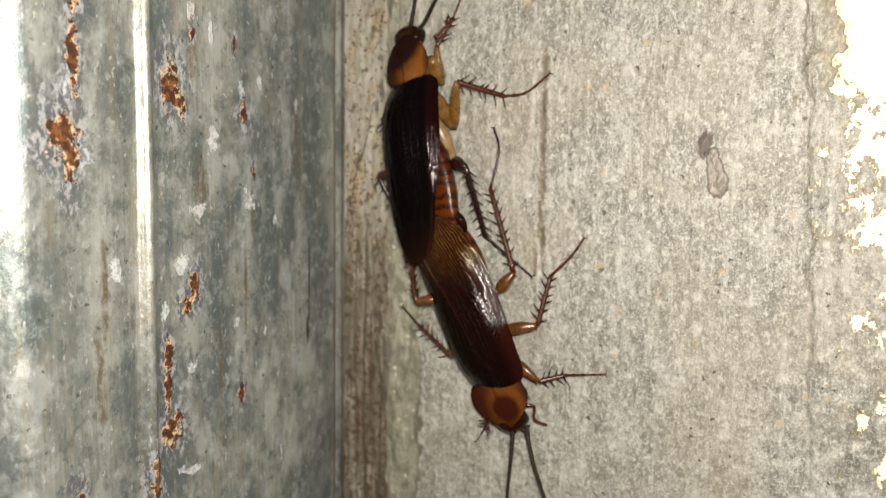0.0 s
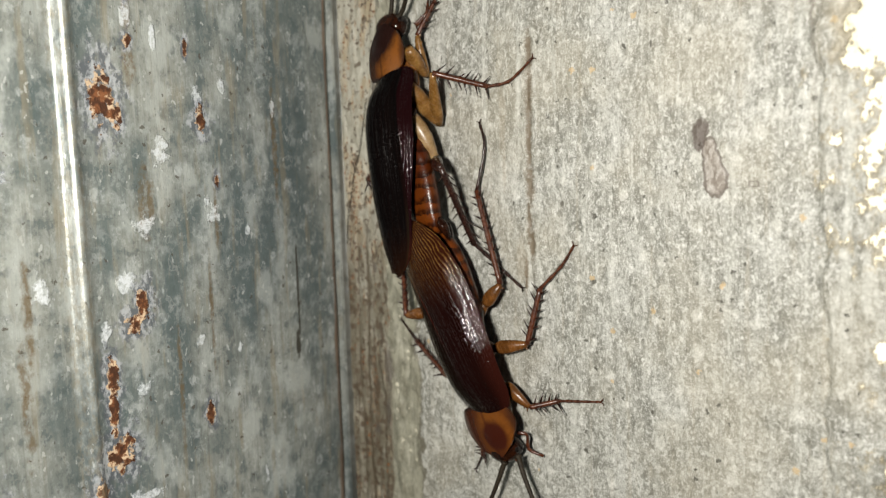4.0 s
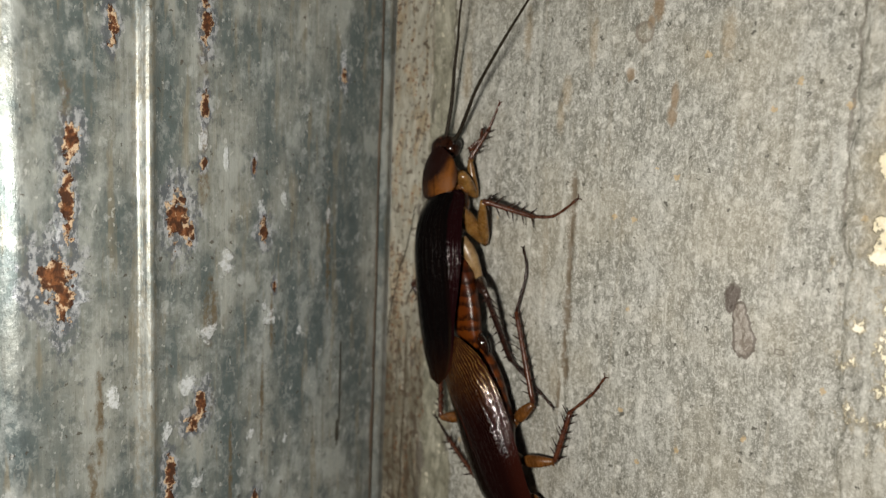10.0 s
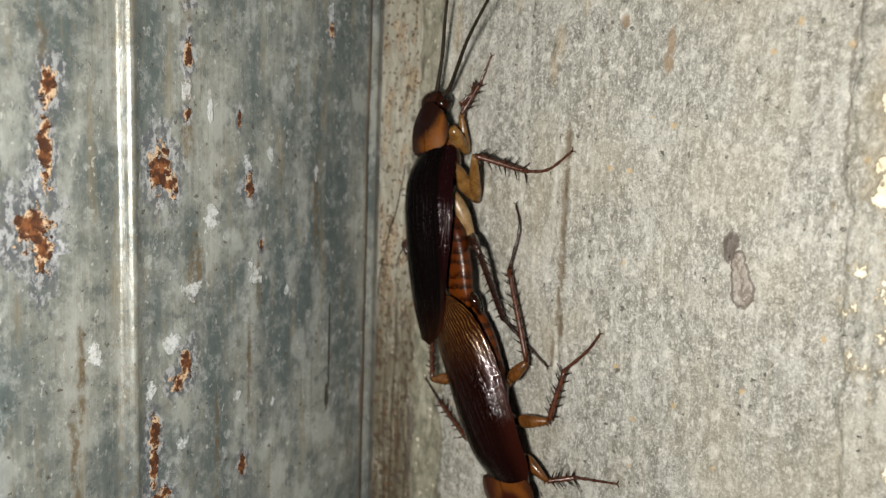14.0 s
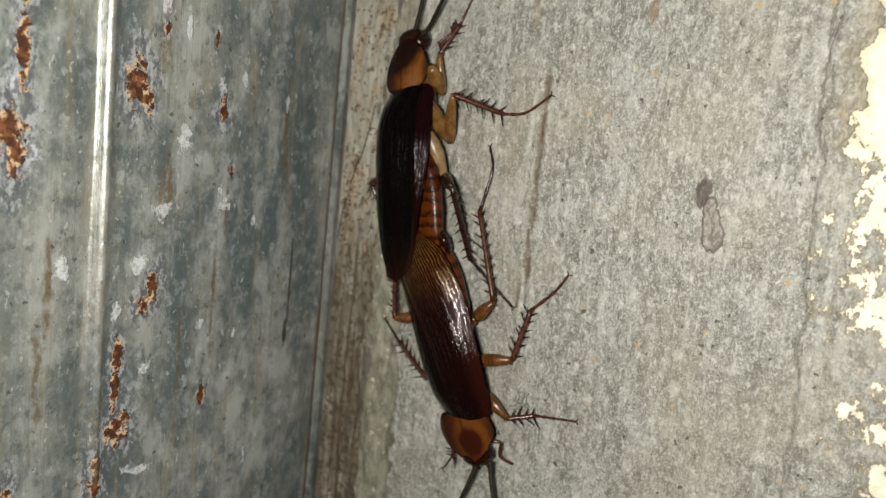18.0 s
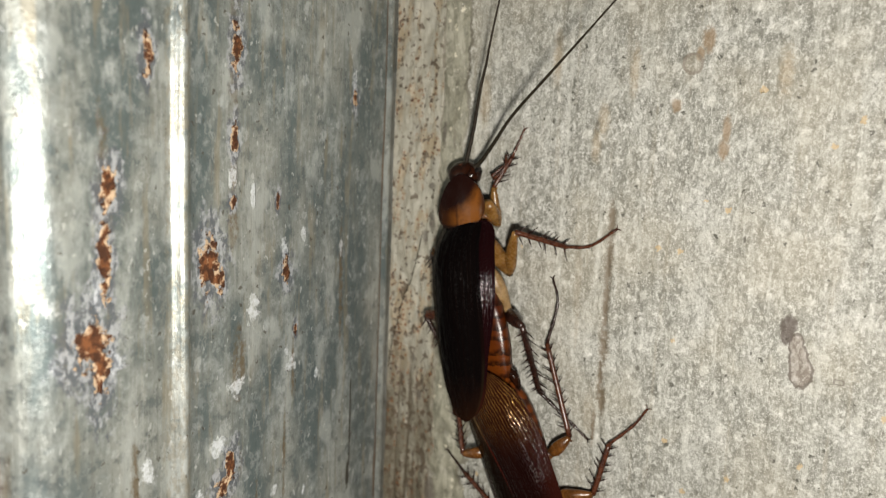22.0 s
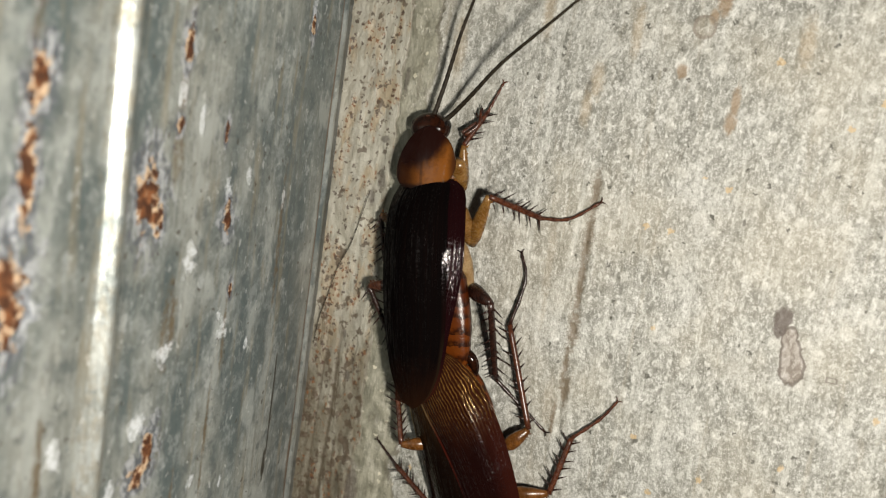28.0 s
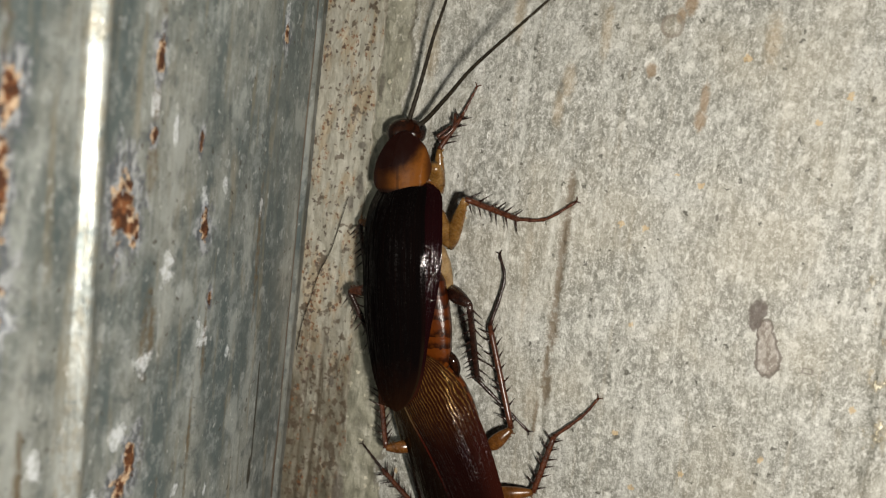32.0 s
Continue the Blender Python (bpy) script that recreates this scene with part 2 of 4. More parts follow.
    edge = calc(nt, "ADD", calc(nt, "ADD", xyz[0], lean), calc(nt, "MULTIPLY_ADD", grain(nt, vec(nt, "MULTIPLY", p, (1, 1, 0.6)), 0.17, 5, 0.68), 8.0, -4.0))
    mortar = step(nt, edge, 11.4, 10.6)
    silt = grain(nt, vec(nt, "MULTIPLY", p, (1.0, 1.0, 0.14)), 0.6, 4, 0.65)
    mcol = blend(nt, step(nt, mid, 0.35, 0.65), (0.155, 0.15, 0.112), (0.30, 0.29, 0.225))
    mcol = blend(nt, step(nt, silt, 0.5, 0.66, 0.0, 0.6), mcol, (0.40, 0.385, 0.315))
    mcol = blend(nt, step(nt, silt, 0.46, 0.34, 0.0, 0.55), mcol, (0.12, 0.105, 0.07))
    mcol = blend(nt, step(nt, fine, 0.58, 0.70, 0.0, 0.5), mcol, (0.52, 0.50, 0.42))
    mcol = blend(nt, calc(nt, "MULTIPLY", specks(nt, vec(nt, "ADD", p2, (3.0, 9.0, 0.0)), 0.7, 0.18, 0.22), 0.8), mcol, (0.62, 0.58, 0.46))
    lip = calc(nt, "MULTIPLY", step(nt, calc(nt, "ABSOLUTE", calc(nt, "SUBTRACT", edge, 10.9)), 0.55, 0.15), step(nt, silt, 0.35, 0.6, 0.25, 0.85))
    col = blend(nt, mortar, col, mcol)
    col = blend(nt, lip, col, (0.10, 0.088, 0.062))
    # cream paint with rust specks
    paint_edge = calc(nt, "ADD", calc(nt, "ADD", xyz[0], calc(nt, "MULTIPLY", lean, 0.25)), calc(nt, "MULTIPLY_ADD", grain(nt, vec(nt, "MULTIPLY", p, (1, 1, 0.3)), 0.3, 5, 0.6), 3.6, -1.8))
    paint = step(nt, paint_edge, 6.4, 5.8)
    grainy = grain(nt, vec(nt, "MULTIPLY", p, (1.0, 1.0, 0.22)), 0.8, 4, 0.6)
    pcol = blend(nt, step(nt, grainy, 0.36, 0.64), (0.32, 0.303, 0.245), (0.47, 0.453, 0.385))
    pcol = blend(nt, step(nt, mid, 0.45, 0.68, 0.0, 0.45), pcol, (0.39, 0.385, 0.345))
    warm = grain(nt, vec(nt, "MULTIPLY", p, (1.0, 1.0, 0.35)), 0.3, 4, 0.65)
    pcol = blend(nt, step(nt, warm, 0.47, 0.61, 0.0, 0.45), pcol, (0.38, 0.26, 0.125))
    shade = step(nt, grain(nt, vec(nt, "MULTIPLY", p, (1, 1, 0.4)), 0.24, 5, 0.65), 0.30, 0.52)
    pcol = blend(nt, calc(nt, "MULTIPLY", shade, step(nt, xyz[2], 0.0, -30.0, 0.05, 0.92)), pcol, (0.14, 0.122, 0.085))
    runs = grain(nt, vec(nt, "MULTIPLY", p, (1.0, 1.0, 0.06)), 0.9, 4, 0.6)
    pcol = blend(nt, calc(nt, "MULTIPLY", step(nt, runs, 0.49, 0.40), step(nt, xyz[2], 2.0, -30.0, 0.1, 0.9)), pcol, (0.10, 0.08, 0.052))
    crowd = calc(nt, "MULTIPLY", step(nt, warm, 0.48, 0.56), 1.0)
    pcol = blend(nt, calc(nt, "MULTIPLY", specks(nt, p2, 1.1, 0.5, 0.30), calc(nt, "MULTIPLY", crowd, 0.85)), pcol, (0.19, 0.072, 0.02))
    pcol = blend(nt, calc(nt, "MULTIPLY", specks(nt, vec(nt, "ADD", p2, (11.0, 5.0, 0.0)), 0.95, 0.36, 0.27), calc(nt, "MULTIPLY", crowd, 0.9)), pcol, (0.075, 0.03, 0.015))
    pcol = blend(nt, calc(nt, "MULTIPLY", specks(nt, vec(nt, "ADD", p2, (23.0, 2.0, 0.0)), 0.75, 0.42, 0.22), 0.88), pcol, (0.075, 0.05, 0.036))
    clot = grain(nt, p, 0.55, 3, 0.6)
    pcol = blend(nt, step(nt, calc(nt, "ADD", clot, step(nt, xyz[2], 0.0, -35.0, 0.01, 0.075)), 0.60, 0.65, 0.0, 0.82), pcol, (0.085, 0.058, 0.036))
    # the two scored lines, their shade put into the colour as dark lines
    for gx, gw, gs in GROOVES:
        wave = calc(nt, "MULTIPLY_ADD", calc(nt, "SINE", calc(nt, "MULTIPLY_ADD", xyz[2], 0.11, gs * 4)), 0.3, gx)
        d = calc(nt, "ABSOLUTE", calc(nt, "SUBTRACT", xyz[0], wave))
        d = step(nt, calc(nt, "MULTIPLY_ADD", fine, 0.35, d), gw + 0.22, gw * 0.5)
        pcol = blend(nt, calc(nt, "MULTIPLY", d, step(nt, xyz[2], -8.0, -22.0, 0.0, gs)), pcol, (0.085, 0.066, 0.042))
    col = blend(nt, paint, col, pcol)
    seam = calc(nt, "MULTIPLY", step(nt, calc(nt, "ABSOLUTE", calc(nt, "SUBTRACT", paint_edge, 6.2)), 0.4, 0.1), step(nt, silt, 0.4, 0.6, 0.1, 0.75))
    col = blend(nt, seam, col, (0.14, 0.12, 0.085))
    smudge = calc(nt, "ADD", nearest(nt, p, SMUDGE, "x"), calc(nt, "MULTIPLY", jag, 1.5))
    col = blend(nt, step(nt, smudge, 1.3, 0.6, 0.0, 0.75), col, (0.10, 0.085, 0.07))
    # chipped white lime paint towards the outer edge
    lime_edge = calc(nt, "ADD", xyz[0], calc(nt, "MULTIPLY", xyz[2], 0.085))
    rag = calc(nt, "MULTIPLY_ADD", grain(nt, p, 0.13, 6, 0.62), 15.0, -7.5)
    hole = grain(nt, vec(nt, "ADD", vec(nt, "MULTIPLY", p, (1.0, 1.0, 0.8)), (7.0, 0.0, 31.0)), 0.3, 5, 0.66)
    holes = calc(nt, "MULTIPLY", step(nt, xyz[2], 13.0, 6.0), calc(nt, "MULTIPLY_ADD", hole, 52.0, -24.5))
    low = calc(nt, "MULTIPLY", step(nt, xyz[2], 22.0, 31.0), 2.6)
    low = calc(nt, "MULTIPLY_ADD", step(nt, xyz[2], -10.0, -18.0), 4.5, low)
    lime = calc(nt, "SUBTRACT", calc(nt, "SUBTRACT", calc(nt, "ADD", lime_edge, rag), holes), low)
    split = calc(nt, "ADD", xyz[0], calc(nt, "MULTIPLY_ADD", grain(nt, p, 0.22, 4), 3.4, -1.7))
    split = calc(nt, "SUBTRACT", split, calc(nt, "MULTIPLY", calc(nt, "MAXIMUM", calc(nt, "SUBTRACT", 18.0, xyz[2]), 0.0), 0.05))
    split = step(nt, calc(nt, "ABSOLUTE", calc(nt, "SUBTRACT", split, 80.0)), 0.34, 0.1)
    split = calc(nt, "MULTIPLY", split, step(nt, mid, 0.36, 0.52, 0.25, 1.0))
    col = blend(nt, calc(nt, "MULTIPLY", split, step(nt, xyz[2], 0.0, 18.0, 0.0, 0.75)), col, (0.10, 0.085, 0.065))
    white = step(nt, lime, 86.5, 86.9)
    dirty = step(nt, lime, 82.0, 86.6, 0.0, 0.6)
    col = blend(nt, dirty, col, blend(nt, step(nt, fine, 0.4, 0.6), (0.21, 0.17, 0.10), (0.36, 0.30, 0.19)))
    wcol = blend(nt, step(nt, mid, 0.4, 0.7), (0.86, 0.82, 0.67), (0.90, 0.89, 0.82))
    wcol = blend(nt, step(nt, lime, 88.4, 87.2, 0.0, 0.6), wcol, (0.70, 0.60, 0.38))
    col = blend(nt, white, col, wcol)
    put(nt, b.inputs["Base Color"], col)
    put(nt, b.inputs["Roughness"], step(nt, fine, 0.42, 0.62, 0.55, 0.30))
    b.inputs["Specular IOR Level"].default_value = 0.7
    h = calc(nt, "ADD", calc(nt, "MULTIPLY", fine, 0.8), calc(nt, "MULTIPLY", mid, 0.8))
    h = calc(nt, "ADD", h, calc(nt, "MULTIPLY_ADD", grit, 0.22, calc(nt, "MULTIPLY", pits, -0.5)))
    h = calc(nt, "ADD", h, calc(nt, "MULTIPLY", white, 0.9))
    h = calc(nt, "ADD", h, calc(nt, "MULTIPLY", paint, 0.6))
    put(nt, b.inputs["Normal"], relief(nt, h, 1.0, 0.00032))
    return m


# ---- materials: zinc sheet ----
RUST = [(-48.3, 9.0, 1.9, 3.4), (-47.0, 6.6, 1.3, 1.6), (-32.0, 6.0, 1.0, 1.6), (-44.0, -21.0, 1.1, 2.0), (-45.6, -23.6, 1.3, 1.4), (-49.8, -31.4, 0.9, 2.6), (-50.0, -36.0, 0.7, 4.0),
        (-49.4, -42.6, 1.9, 2.2), (-48.2, -41.0, 1.0, 1.0), (-33.4, -40.4, 0.8, 1.6), (-67.2, 1.6, 2.3, 3.2), (-66.0, -2.0, 1.2, 3.4), (-65.2, 12.5, 0.9, 5.4), (-43.6, 26.0, 0.7, 2.0), (-43.6, 17.2, 0.6, 0.9), (-14.0, 32.4, 0.7, 1.3), (-52.7, -49.8, 0.9, 4.0)]
RUST2 = [(-66.4, -50.0, 1.0, 4.0), (-64.5, 20.0, 1.1, 2.2), (-29.6, -3.6, 0.35, 0.9), (-34.0, 16.6, 0.35, 1.2), (-43.3, 38.0, 0.9, 3.0), (-58.2, 36.0, 0.8, 2.2)]
STREAK = [(-43.7, 37.0, 1.2, 9.0), (-43.6, 21.5, 0.8, 4.0), (-60.9, -20.0, 0.7, 8.0), (-62.0, -32.0, 0.8, 8.0), (-32.0, -24.0, 0.35, 10.0), (-17.2, 2.5, 0.55, 11.0), (-42.5, -6.0, 1.3, 5.0), (-65.2, 17.0, 1.1, 11.0), (-43.6, 14.0, 1.0, 3.0), (-38.5, -35.0, 0.4, 10.0), (-30.2, -8.0, 0.4, 6.0)]
SOOT = [(-13.4, -24.0, 0.28, 9.0), (-13.9, -33.5, 0.5, 2.6)]
SALTS = [(-30.7, -8.6, 1.6, 1.9), (-39.4, 1.2, 1.2, 2.4), (-26.7, -31.0, 0.6, 1.0), (-44.9, -33.8, 1.1, 1.1), (-32.1, 9.2, 1.0, 1.6), (-50.2, -24.5, 0.8, 1.8), (-58.6, -17.0, 1.3, 2.2), (-17.2, 8.0, 0.45, 2.4), (-27.5, 11.5, 0.7, 1.2), (-14.1, 35.2, 0.9, 2.2), (-46.5, -17.5, 1.6, 1.8)]
SALTS2 = [(-43.0, -9.6, 2.0, 1.5), (-66.0, 8.0, 1.0, 3.0), (-63.8, -1.0, 1.2, 2.0), (-34.5, -28.5, 0.9, 0.8), (-22.6, -54.0, 0.5, 2.0), (-43.7, 21.0, 1.0, 2.8), (-39.5, 18.0, 0.5, 2.4), (-24.0, -12.0, 0.5, 0.8), (-45.0, -50.0, 2.6, 1.0)]


def zinc():
    m, nt, b = material("weathered_zinc", 0.4, 0.6)
    p = place_mm(nt)
    p = vec(nt, "SUBTRACT", p, (0, 0, Z0 * 1000))
    xyz = across(nt, p)
    flow = vec(nt, "MULTIPLY", p, (1, 1, 0.12))
    long = vec(nt, "MULTIPLY", p, (1, 1, 0.025))
    broad = grain(nt, vec(nt, "MULTIPLY", p, (1, 1, 0.4)), 0.085, 4, 0.6)
    mid = grain(nt, p, 0.33, 5, 0.68)
    run = grain(nt, flow, 0.55, 4, 0.6)
    draw = grain(nt, long, 1.6, 4, 0.7)
    fine = grain(nt, vec(nt, "MULTIPLY", p, (1, 1, 0.5)), 2.2, 3, 0.6)
    col = blend(nt, step(nt, broad, 0.38, 0.62), (0.120, 0.150, 0.154), (0.290, 0.305, 0.285))
    col = blend(nt, step(nt, mid, 0.51, 0.65, 0.0, 0.45), col, (0.40, 0.43, 0.43))
    col = blend(nt, step(nt, mid, 0.47, 0.36, 0.0, 0.65), col, (0.095, 0.118, 0.125))
    blot = grain(nt, vec(nt, "MULTIPLY", p, (1, 1, 0.6)), 0.95, 4, 0.7)
    col = blend(nt, step(nt, blot, 0.54, 0.66, 0.0, 0.28), col, (0.52, 0.55, 0.54))
    col = blend(nt, step(nt, blot, 0.46, 0.34, 0.0, 0.45), col, (0.105, 0.118, 0.118))
    col = blend(nt, step(nt, run, 0.53, 0.68, 0.0, 0.6), col, (0.27, 0.24, 0.175))
    mask = step(nt, broad, 0.40, 0.60)
    col = blend(nt, calc(nt, "MULTIPLY", mask, step(nt, draw, 0.54, 0.66, 0.0, 0.28)), col, (0.50, 0.52, 0.50))
    col = blend(nt, calc(nt, "MULTIPLY", mask, step(nt, draw, 0.45, 0.34, 0.0, 0.42)), col, (0.13, 0.132, 0.12))
    cloud = grain(nt, vec(nt, "MULTIPLY", p, (1, 1, 0.55)), 0.17, 5, 0.62)
    col = blend(nt, step(nt, cloud, 0.51, 0.64, 0.0, 0.55), col, (0.47, 0.50, 0.49))
    col = blend(nt, step(nt, cloud, 0.46, 0.34, 0.0, 0.45), col, (0.10, 0.13, 0.135))
    p2 = flat(nt, p, 1)
    dots = specks(nt, p2, 0.22, 0.22, 0.22)
    col = blend(nt, calc(nt, "MULTIPLY", dots, step(nt, blot, 0.42, 0.58, 0.1, 0.5)), col, (0.52, 0.55, 0.56))
    pinholes = specks(nt, vec(nt, "ADD", p2, (13.0, 4.0, 0.0)), 0.55, 0.1, 0.15)
    col = blend(nt, calc(nt, "MULTIPLY", pinholes, 0.75), col, (0.075, 0.062, 0.048))
    drops = grain(nt, vec(nt, "MULTIPLY", p, (1, 1, 0.75)), 0.62, 2, 0.5)
    ringed = calc(nt, "MULTIPLY", step(nt, drops, 0.62, 0.645), step(nt, drops, 0.70, 0.66))
    col = blend(nt, calc(nt, "MULTIPLY", ringed, 0.2), col, (0.55, 0.57, 0.56))
    flecks = grain(nt, vec(nt, "MULTIPLY", p, (1, 1, 0.6)), 1.0, 2, 0.5)
    col = blend(nt, step(nt, flecks, 0.68, 0.72, 0.0, 0.5), col, (0.64, 0.66, 0.66))
    col = blend(nt, step(nt, fine, 0.66, 0.73, 0.0, 0.6), col, (0.07, 0.06, 0.05))
    jag = calc(nt, "MULTIPLY_ADD", grain(nt, p, 0.62, 5, 0.64), 3.4, -1.7)
    # stains running down, soot, white zinc salts, then rust
    st = calc(nt, "ADD", nearest(nt, p, STREAK, "y"), calc(nt, "MULTIPLY", jag, 0.7))
    col = blend(nt, calc(nt, "MULTIPLY", step(nt, st, 1.3, 0.5, 0.0, 0.8), step(nt, blot, 0.62, 0.42, 0.25, 1.0)), col, (0.16, 0.115, 0.062))
    so = calc(nt, "ADD", nearest(nt, p, SOOT, "y"), calc(nt, "MULTIPLY", jag, 0.5))
    col = blend(nt, step(nt, so, 1.2, 0.7, 0.0, 0.9), col, (0.045, 0.04, 0.03))
    sa = calc(nt, "MINIMUM", nearest(nt, p, SALTS, "y"), nearest(nt, p, SALTS2, "y"))
    sa = calc(nt, "ADD", sa, calc(nt, "MULTIPLY", jag, 1.1))
    salt = step(nt, sa, 1.05, 0.6)
    rough_salt = grain(nt, p, 1.5, 4, 0.7)
    col = blend(nt, calc(nt, "MULTIPLY", calc(nt, "MULTIPLY", salt, 0.75), step(nt, rough_salt, 0.38, 0.58, 0.2, 1.0)), col, (0.62, 0.65, 0.69))
    ru = calc(nt, "MINIMUM", nearest(nt, p, RUST, "y"), nearest(nt, p, RUST2, "y"))
    halo = calc(nt, "ADD", ru, calc(nt, "MULTIPLY", jag, 1.6))
    col = blend(nt, step(nt, halo, 2.5, 1.4, 0.0, 0.85), col, blend(nt, step(nt, blot, 0.45, 0.58), (0.12, 0.132, 0.155), (0.46, 0.48, 0.52)))
    ru = calc(nt, "ADD", ru, calc(nt, "MULTIPLY", jag, 1.15))
    rust = step(nt, ru, 1.08, 0.92)
    rn = grain(nt, p, 0.8, 5, 0.66)
    rcol = blend(nt, step(nt, rn, 0.42, 0.62), (0.055, 0.022, 0.011), (0.19, 0.072, 0.028))
    rcol = blend(nt, step(nt, calc(nt, "ADD", rn, calc(nt, "MULTIPLY", ru, 0.22)), 0.64, 0.74), rcol, (0.55, 0.41, 0.28))
    col = blend(nt, rust, col, rcol)
    grime = calc(nt, "MULTIPLY", step(nt, calc(nt, "ABSOLUTE", calc(nt, "ADD", xyz[1], 53.6)), 2.2, 1.2), step(nt, grain(nt, vec(nt, "MULTIPLY", p, (1, 1, 0.45)), 1.1, 4, 0.7), 0.44, 0.6))
    col = blend(nt, calc(nt, "MULTIPLY", grime, 0.4), col, (0.25, 0.21, 0.14))
    # rusty seam by the sheet's free edge
    seam = calc(nt, "ADD", xyz[1], calc(nt, "MULTIPLY_ADD", run, 2.4, -1.2))
    seam = step(nt, calc(nt, "ABSOLUTE", calc(nt, "ADD", seam, 3.6)), 0.7, 0.25, 0.0, 0.7)
    col = blend(nt, seam, col, (0.19, 0.11, 0.07))
    # shade of the gap at the cement, painted on the sheet's end
    gap_shade = step(nt, calc(nt, "MULTIPLY_ADD", run, 0.5, xyz[1]), -1.0, -0.6, 0.0, 0.7)
    col = blend(nt, gap_shade, col, (0.055, 0.048, 0.036))
    # brown line beyond the big rib
    line = calc(nt, "ABSOLUTE", calc(nt, "ADD", xyz[1], 76.9))
    col = blend(nt, calc(nt, "MULTIPLY", step(nt, calc(nt, "MULTIPLY_ADD", mid, 1.6, line), 1.9, 0.7), step(nt, run, 0.38, 0.6, 0.15, 0.85)), col, (0.105, 0.058, 0.04))
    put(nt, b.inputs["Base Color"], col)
    b.inputs["Specular IOR Level"].default_value = 0.26
    dull = calc(nt, "MAXIMUM", rust, calc(nt, "MULTIPLY", salt, 0.8))
    put(nt, b.inputs["Metallic"], calc(nt, "MULTIPLY", calc(nt, "SUBTRACT", 1.0, dull), step(nt, xyz[1], -58.0, -20.0, 0.45, 0.30)))
    put(nt, b.inputs["Roughness"], calc(nt, "ADD", step(nt, blot, 0.3, 0.7, 0.32, 0.46), calc(nt, "MULTIPLY", dull, 0.3), clamp=True))
    h = calc(nt, "ADD", calc(nt, "MULTIPLY", rust, calc(nt, "MULTIPLY_ADD", rn, 1.6, 0.2)), calc(nt, "MULTIPLY", salt, 0.5))
    h = calc(nt, "ADD", h, calc(nt, "MULTIPLY_ADD", mid, 0.35, calc(nt, "MULTIPLY", draw, 0.18)))
    h = calc(nt, "ADD", h, calc(nt, "MULTIPLY", fine, 0.18))
    put(nt, b.inputs["Normal"], relief(nt, h, 0.7, 0.0003))
    return m


def earth():
    m, nt, b = material("packed_earth", 0.95)
    p = place_mm(nt)
    col = blend(nt, step(nt, grain(nt, p, 0.02, 6), 0.35, 0.65), (0.07, 0.055, 0.04), (0.16, 0.13, 0.10))
    put(nt, b.inputs["Base Color"], col)
    put(nt, b.inputs["Normal"], relief(nt, grain(nt, p, 0.08, 6), 0.6, 0.004))
    return m


# ---- materials: insects ----
def chitin(name, dark, light, rough=0.16, scale=0.9, coat=0.0, soft=0.0):
    m, nt, b = material(name, rough)
    p = place_mm(nt)
    n = grain(nt, p, scale, 4, 0.6)
    put(nt, b.inputs["Base Color"], blend(nt, step(nt, n, 0.35, 0.68), dark, light))
    put(nt, b.inputs["Roughness"], step(nt, grain(nt, p, 2.5, 3), 0.3, 0.7, rough, rough + 0.1))
    put(nt, b.inputs["Normal"], relief(nt, grain(nt, p, 3.5, 3), 0.25, 0.0001))
    b.inputs["Coat Weight"].default_value = coat
    b.inputs["Subsurface Weight"].default_value = soft
    b.inputs["Subsurface Radius"].default_value = (0.0012, 0.0006, 0.0002)
    return m


